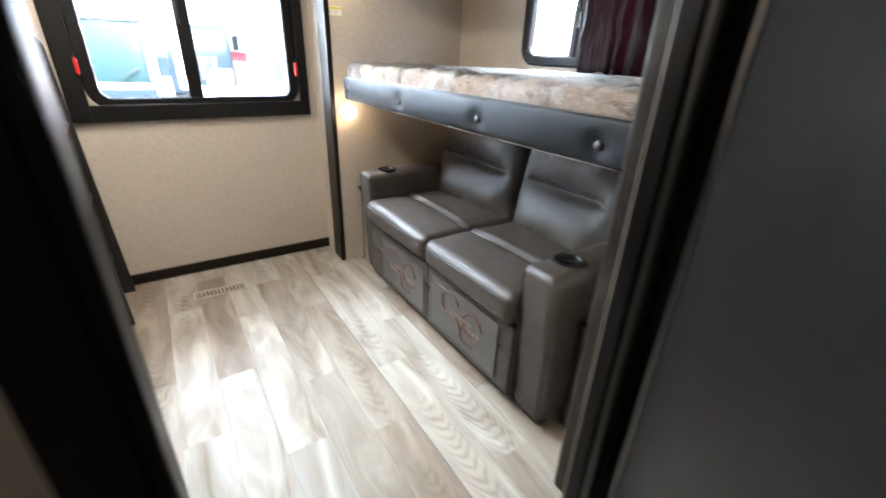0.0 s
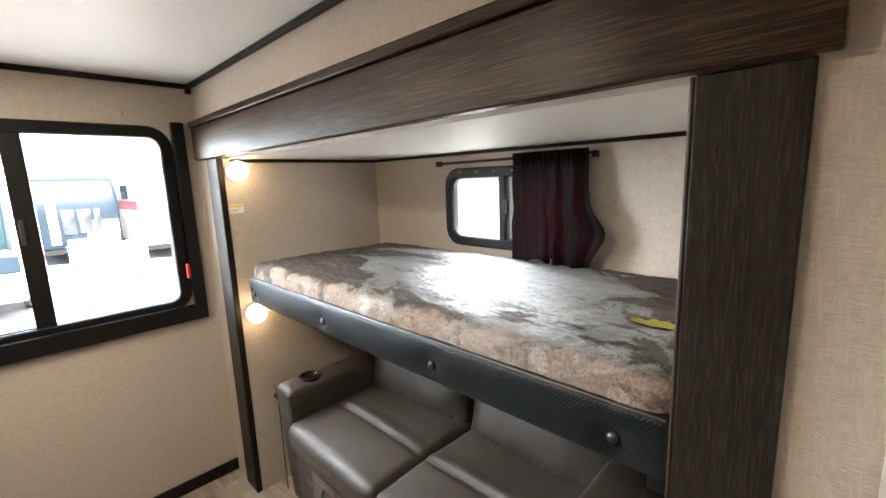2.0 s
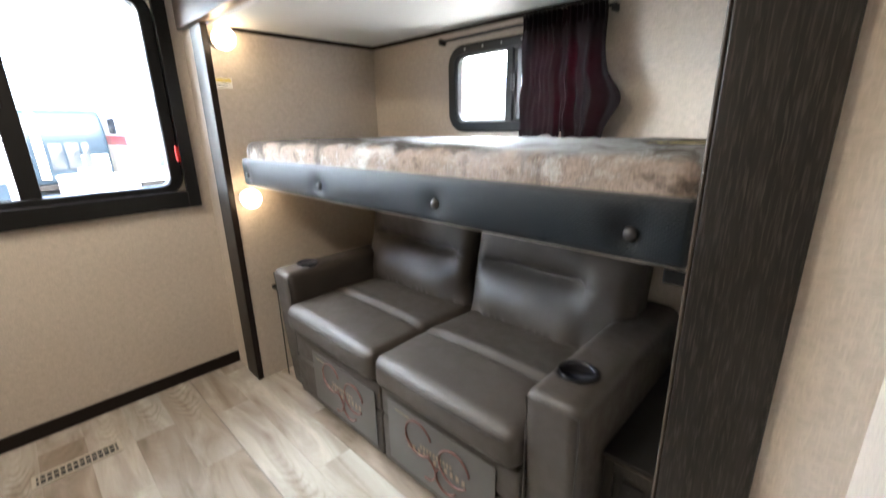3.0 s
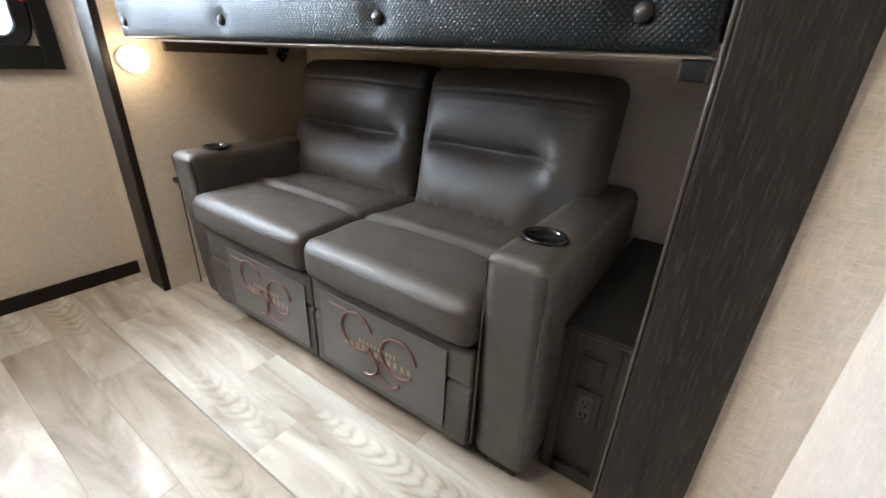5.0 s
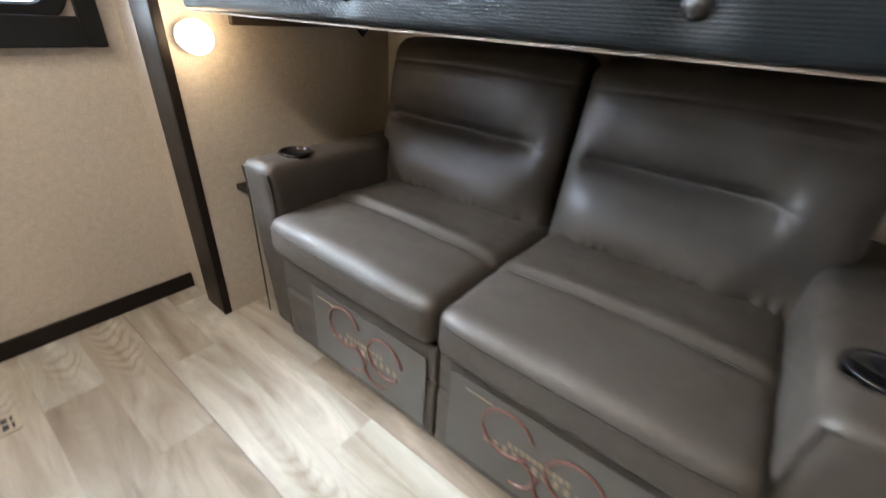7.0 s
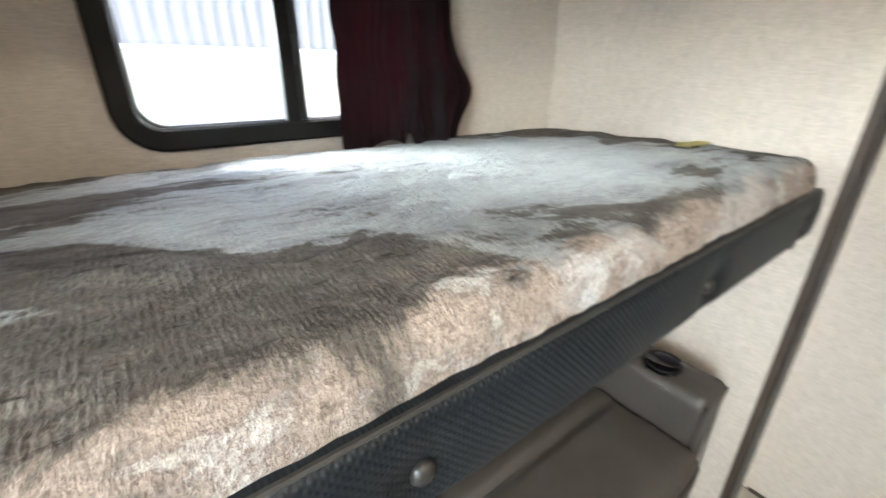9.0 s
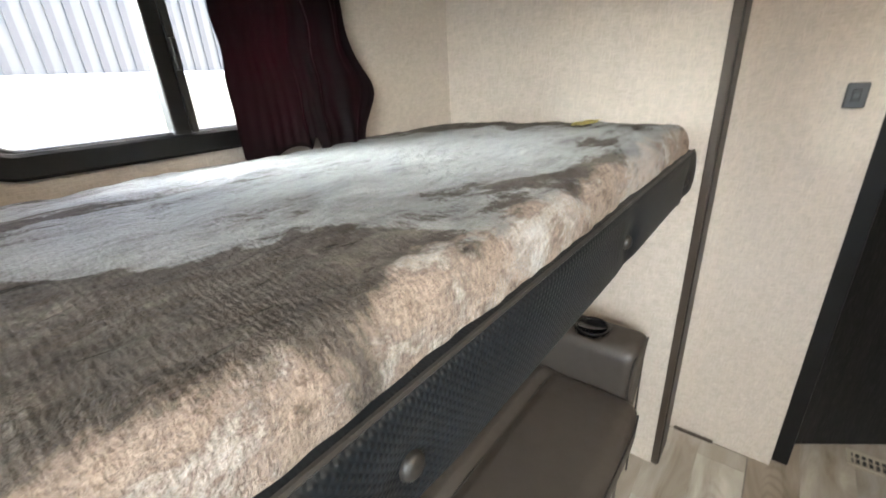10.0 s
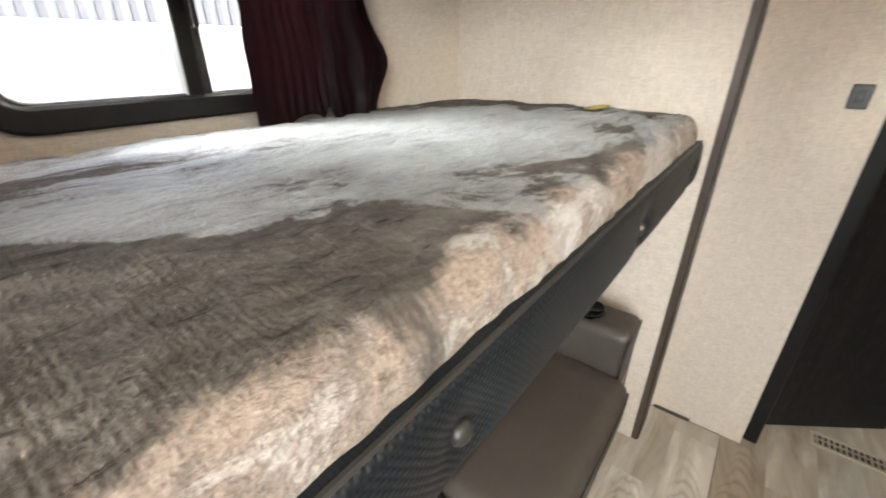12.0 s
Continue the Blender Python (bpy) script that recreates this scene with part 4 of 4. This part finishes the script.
for lx, ly in LEDS:
    puck = thing("ceiling_light", "flush round white ceiling light, lit, out of view", "ceiling light", "ceiling lights", pose(lx, ly, ZC - 0.001, 180, 0, 0))
    part("ring", lathe([(0.160, 0.0), (0.160, 0.006), (0.152, 0.014), (0.140, 0.014), (0.140, 0.002)], 40), M_PAPER, puck, "white plastic ring", True)
    part("diffuser", lathe([(0.139, 0.003), (0.139, 0.006), (0.001, 0.006)], 40), M_PAPER, puck, "frosted diffuser", True)

lad = thing("bunk_ladder", "dark wood-print bunk ladder with solid side boards", "ladder")


def side_board(x):
    bm = bmesh.new()
    prof = [(-1.195, 0.0), (-1.355, 0.0), (-1.345, 0.60), (-1.345, 1.20), (-1.340, 1.25), (-1.320, 1.285), (-1.290, 1.290), (-1.262, 1.275), (-1.245, 1.24), (-1.225, 0.70)]
    lo = [bm.verts.new((x, y, z)) for y, z in prof]
    hi = [bm.verts.new((x + 0.022, y, z)) for y, z in prof]
    bm.faces.new(lo)
    bm.faces.new(hi[::-1])
    for k in range(len(prof)):
        j = (k + 1) % len(prof)
        bm.faces.new((lo[j], lo[k], hi[k], hi[j]))
    bmesh.ops.recalc_face_normals(bm, faces=bm.faces)
    bmesh.ops.bevel(bm, geom=bm.edges[:], offset=0.002, segments=1, affect="EDGES")
    return bm


for x in (0.068, 0.440):
    part("side_board", side_board(x), M_CAB, lad)
for z in (0.22, 0.56, 0.90):
    part("rung", box((0.091, -1.345, z), (0.439, -1.235 - 0.01, z + 0.022), 0.003, 2), M_CAB, lad)


def handle(parent, x, z0, z1, y):
    bm = bmesh.new()
    box((x - 0.006, y - 0.034, z0), (x + 0.006, y - 0.022, z1), 0.002, 1, bm)
    box((x - 0.006, y - 0.022, z0), (x + 0.006, y, z0 + 0.012), 0.002, 1, bm)
    box((x - 0.006, y - 0.022, z1 - 0.012), (x + 0.006, y, z1), 0.002, 1, bm)
    for v in bm.verts:
        v.co.y = 2 * y - v.co.y
    bmesh.ops.recalc_face_normals(bm, faces=bm.faces)
    return part("handle", bm, M_FRAME, parent, "square black bar handle")


def shaker_door(parent, x0, x1, z0, z1, y, hx):
    w = 0.05
    d = part("door", box((x0 + w, y, z0 + w), (x1 - w, y + 0.010, z1 - w)), M_CABGREY, parent)
    for a, b in (((x0, y, z0), (x0 + w, y + 0.018, z1)), ((x1 - w, y, z0), (x1, y + 0.018, z1)),
                 ((x0 + w, y, z0), (x1 - w, y + 0.018, z0 + w)), ((x0 + w, y, z1 - w), (x1 - w, y + 0.018, z1))):
        part("door_rail", box(a, b, 0.0015), M_CABGREY, d)
    handle(d, hx, (z0 + z1) / 2 - 0.02, (z0 + z1) / 2 + 0.13, y + 0.018)


low = thing("low_cabinet", "low grey cabinet with two panelled doors and black handles", "cabinet")
part("body", box((0.470, YO, 0.0), (1.196, -1.330, 0.418), 0.002), M_CAB, low)
part("top", box((0.468, YO, 0.420), (1.198, -1.312, 0.445), 0.003, 2), M_CAB, low, "charcoal wood-print top")
shaker_door(low, 0.485, 0.832, 0.03, 0.412, -1.329, 0.800)
shaker_door(low, 0.838, 1.186, 0.03, 0.412, -1.329, 0.872)
desk = thing("wall_desk", "charcoal wood-print shelf board above the low cabinet", "shelf")
part("board", box((0.470, YO, 0.615), (1.198, -1.370, 0.655), 0.004, 2), M_CAB, desk)
part("cleat", box((0.470, YO, 0.560), (1.198, YO + 0.02, 0.614), 0.002), M_CAB, desk)
tall = thing("base_cabinet", "grey base cabinet with a panelled door beside the doorway", "cabinet")
part("body", box((1.202, YO, 0.0), (2.360, -1.300, 0.640), 0.002), M_CAB, tall)
part("top", box((1.200, YO, 0.642), (2.362, -1.276, 0.672), 0.003, 2), M_CAB, tall, "charcoal wood-print top")
shaker_door(tall, 1.215, 1.770, 0.04, 0.625, -1.299, 1.255)
shaker_door(tall, 1.780, 2.345, 0.04, 0.625, -1.299, 2.300)
bunk2 = thing("bunk_bed", "opposite upper bunk with a grey padded front rail", "bunk bed")
part("front_rail", soft_box((0.47, -1.372, 1.10), (2.36, -1.336, 1.215), 0.012, (40, 1, 6)), M_RAIL, bunk2, "padded black embossed vinyl rail", True)
part("platform", box((0.005, YO, 1.06), (2.395, -1.374, 1.098), 0.002), M_WALL, bunk2)
part("bolt", lathe([(0.002, 0), (0.009, 0), (0.008, 0.005), (0.001, 0.007)], 14), M_METAL, bunk2, "", True, pose(0.52, -1.336, 1.15, -90))
mat2 = thing("mattress", "bunk mattress in a grey plush print cover on the opposite bunk", "mattress")
part("cover", soft_box((0.48, YO + 0.01, 1.10), (2.35, -1.376, 1.25), 0.03, (30, 12, 4)), M_FLEECE, mat2, smooth=True)

# ---- outside ----
structure(part("ground", box((-150, -150, -1.10), (150, 150, -1.0)), M_ASPHALT), "pale gravel sales lot", "ground")


def trailer(m, skin, length, height, graphic, label):
    t = thing("travel_trailer", label, "trailer", "parked trailers", m)

    def cap(p, u):
        if u.y < -0.7:
            p.y += 0.55 * max(0, u.z) ** 2
        return p
    part("body", soft_box((-1.2, 0, 0.55), (1.2, length, height), 0.12, (6, 14, 10), cap), skin, t, smooth=True)
    part("front_window", box((-0.75, 0.10, height - 1.35), (0.75, 0.16, height - 0.75), 0.05, 2), M_DARKGLASS, t)
    part("stripe", box((-1.225, 0.6, height - 1.5), (-1.19, length - 0.5, height - 1.15), 0.01), graphic, t, "painted graphic band")
    part("stripe", box((1.19, 0.6, height - 1.5), (1.225, length - 0.5, height - 1.15), 0.01), graphic, t, "painted graphic band")
    for x0, x1 in ((-0.50, -0.12), (-0.06, 0.34), (0.40, 0.62)):
        part("front_panel", soft_box((x0, -0.035, 1.05), (x1, 0.03, height - 0.45), 0.02, (2, 1, 8), lambda p, u: Vector((p.x, p.y + 0.42 * max(0, (p.z - 1.4) / (height - 1.4)) ** 2, p.z))), M_DARKGLASS, t, "dark tall front panel", True)
    part("graphic", box((0.15, -0.02, 0.9), (1.1, 0.02, 1.5), 0.01), graphic, t, "painted front graphic")
    part("corner_panel", box((-0.85, -0.06, 0.75), (-0.60, 0.10, height - 0.12), 0.02, 2), M_RVWHITE, t, "white upright panel")
    part("bumper", box((-0.45, -0.16, 0.70), (1.05, -0.02, 0.88), 0.02, 2), M_RVWHITE, t, "white bumper bar")
    for x in (-0.55, 0.55):
        part("tongue_beam", cyl((x, 0.1, 0.42), (0, -1.5, 0.42), 0.05, 8), M_FRAME, t)
    part("jack", cyl((0, -1.4, 0.0), (0, -1.4, 1.0), 0.04, 10), M_METAL, t)
    part("skirt", box((-1.15, 0.05, 0.38), (1.15, length - 0.05, 0.56), 0.02), M_FRAME, t)
    for x in (-1.12, 1.12):
        for y in (length * 0.55, length * 0.55 + 0.85):
            w = part("wheel", cyl((x - 0.11, y, 0.36), (x + 0.11, y, 0.36), 0.36, 24), M_RUBBER, t)
            part("rim", cyl((x - 0.12, y, 0.36), (x + 0.12, y, 0.36), 0.2, 16), M_METAL, w)
    for y in (length * 0.3, length * 0.75):
        for x in (-1.215, 1.215):
            part("window", box((x - 0.012, y - 0.5, height - 1.1), (x + 0.012, y + 0.5, height - 0.55), 0.01), M_DARKGLASS, t)
    return t


trailer(pose(-17.4, 0.95, -1.0, 0, 0, 94), M_RVDARK, 7.0, 3.05, M_RVWHITE, "dark navy travel trailer with a white bumper bar")
trailer(pose(-15.6, 3.70, -1.0, 0, 0, 92), M_RVWHITE, 7.5, 3.3, M_RVRED, "white travel trailer with red graphics")
trailer(pose(-13.5, -6.6, -1.0, 0, 0, 88), M_RVWHITE, 7.0, 3.1, M_RVDARK, "white travel trailer with navy graphics")
trailer(pose(-5.5, 16.0, -1.0, 0, 0, 20), M_RVWHITE, 6.5, 3.0, M_RVDARK, "white travel trailer parked by the building")

cargo = thing("cargo_box", "low white cargo box on legs in the lot", "box", at=pose(-9.5, 0.72, -1.0, 0, 0, 0))
part("body", box((-0.95, -0.67, 0.50), (0.0, 0.68, 1.28), 0.03, 2), M_RVWHITE, cargo)
part("lid", box((-0.97, -0.69, 1.282), (0.02, 0.70, 1.33), 0.015, 2), M_RVWHITE, cargo)
for y in (-0.55, 0.55):
    for x in (-0.85, -0.1):
        part("leg", cyl((x, y, 0.0), (x, y, 0.52), 0.03, 10), M_METAL, cargo)
for y in (-0.18, 0.38):
    part("latch", box((-0.005, y - 0.03, 0.62), (0.02, y + 0.03, 0.69), 0.005), M_BLACK, cargo)

rv = thing("motorhome", "pale motorhome with a wide teal windscreen", "motorhome", at=pose(-9.6, -1.95, -1.0, 0, 0, -5))


def nose(p, u):
    if u.x > 0.8:
        p.x -= 0.55 * max(0.0, (p.z - 1.3) / 1.6) ** 1.5
    return p


part("body", soft_box((-6.5, -1.2, 0.45), (0.0, 1.22, 3.0), 0.15, (12, 6, 12), nose), M_RVWHITE, rv, smooth=True)


def screen(p, u):
    p.x -= 0.55 * max(0.0, (p.z - 1.3) / 1.6) ** 1.5
    return p


part("windscreen", soft_box((-0.05, -1.0, 1.48), (0.02, 1.08, 2.72), 0.03, (2, 8, 10), screen), M_TEALGLASS, rv, "teal tinted windscreen", True)
for y0, y1 in ((-1.06, -0.99), (0.01, 0.07), (1.07, 1.14)):
    part("windscreen_pillar", soft_box((-0.04, y0, 1.46), (0.05, y1, 2.74), 0.02, (2, 2, 10), screen), M_RVDARK, rv, "dark upright windscreen pillar", True)
part("brow", soft_box((-0.10, -1.16, 2.73), (0.06, 1.18, 2.88), 0.03, (2, 8, 3), screen), M_RVDARK, rv, "dark blue band over the windscreen", True)
for y in (-0.45, 0.55):
    part("wiper", tube([(0.05, y, 1.47), (0.04, y + 0.18, 1.66), (0.00, y + 0.42, 1.80)], 0.014), M_FRAME, rv)
for s_y in (-1, 1):
    mir = part("mirror", box((-0.10, s_y * 1.42 - 0.11, 1.62), (0.02, s_y * 1.42 + 0.11, 2.06), 0.03, 2), M_RVDARK, rv)
    part("mirror_arm", tube([(-0.15, s_y * 1.19, 2.12), (-0.05, s_y * 1.32, 2.14), (-0.04, s_y * 1.42, 2.04)], 0.022), M_FRAME, mir)
part("grille", box((-0.05, -0.55, 0.76), (0.04, 0.57, 0.96), 0.02, 2), M_FRAME, rv, "black slatted grille")
part("grey_band", box((-0.1, -1.18, 1.0), (0.03, 1.20, 1.36), 0.03, 2), M_RVDARK, rv, "grey-blue front band")
part("bumper", box((-0.2, -1.22, 0.42), (0.10, 1.24, 0.72), 0.05, 3), M_SIDING, rv)
for y in (-0.95, 0.97):
    part("headlight", box((-0.1, y - 0.18, 0.78), (0.035, y + 0.18, 0.95), 0.03, 2), M_METAL, rv)
    for x in (-1.4, -5.0):
        w = part("wheel", cyl((x, y * 1.2 - 0.12, 0.4), (x, y * 1.2 + 0.12, 0.4), 0.4, 24), M_RUBBER, rv)
        part("rim", cyl((x, y * 1.2 - 0.13, 0.4), (x, y * 1.2 + 0.13, 0.4), 0.22, 14), M_METAL, w)

bld = thing("metal_building", "pale metal-sided building with a yellow wainscot", "building")
part("wall", box((-1.0, 11.0, -1.0), (26.0, 20.0, 4.6)), M_SIDING, bld)
part("wainscot", box((-1.05, 10.93, -1.0), (26.05, 10.99, 1.75)), M_STUCCO, bld, "pale yellow wainscot")
part("ledge", box((-1.07, 10.90, 1.755), (26.05, 10.99, 1.84), 0.01), M_RVWHITE, bld)
ribs = boxes([((-1.0 + 0.30 * k, 10.955, 1.845), (-0.88 + 0.30 * k, 10.995, 4.55)) for k in range(90)])
tagged(part("siding_ribs", ribs, M_ROOF, bld), kind="stuff")
part("roof", box((-1.4, 10.6, 4.6), (26.4, 20.4, 4.85), 0.02), M_ROOF, bld)
part("downpipe", cyl((2.45, 10.86, -1.0), (2.45, 10.86, 1.75), 0.07, 10), M_VENT, bld, "tan downpipe")

# ---- floor planks, last ----
PLANK_MESH = {}


def plank_mesh(length, width):
    key = (round(length, 3), round(width, 3))
    if key not in PLANK_MESH:
        bm = box((0.0002, 0.0002, -0.006), (length - 0.0002, width - 0.0002, 0.0), 0.0006)
        me = bpy.data.meshes.new("plank")
        bm.to_mesh(me)
        bm.free()
        me.materials.append(M_PLANK)
        PLANK_MESH[key] = me
    return PLANK_MESH[key]


floor_ob = bpy.data.objects["floor"]
WIDTH, LENGTH = 0.148, 0.95
rnd = random.Random(5)
edges = [-0.313 - WIDTH * k for k in range(1, 13)][::-1]
rows_y = [(y, WIDTH) for y in edges] + [(-0.309 + WIDTH * k, WIDTH) for k in range(8)]
offset = 0.0
for y, w in rows_y:
    offset = (offset + rnd.choice((0.31, 0.44, 0.57))) % LENGTH
    x = -offset
    x_end = 3.94 if y < -0.31 else 2.39
    while x < x_end:
        a, b = max(x, 0.0), min(x + LENGTH, x_end)
        if b - a > 0.03:
            ob = new("plank", plank_mesh(b - a, w))
            ob.parent = floor_ob
            ob.location = (a, y, 0)
        x += LENGTH
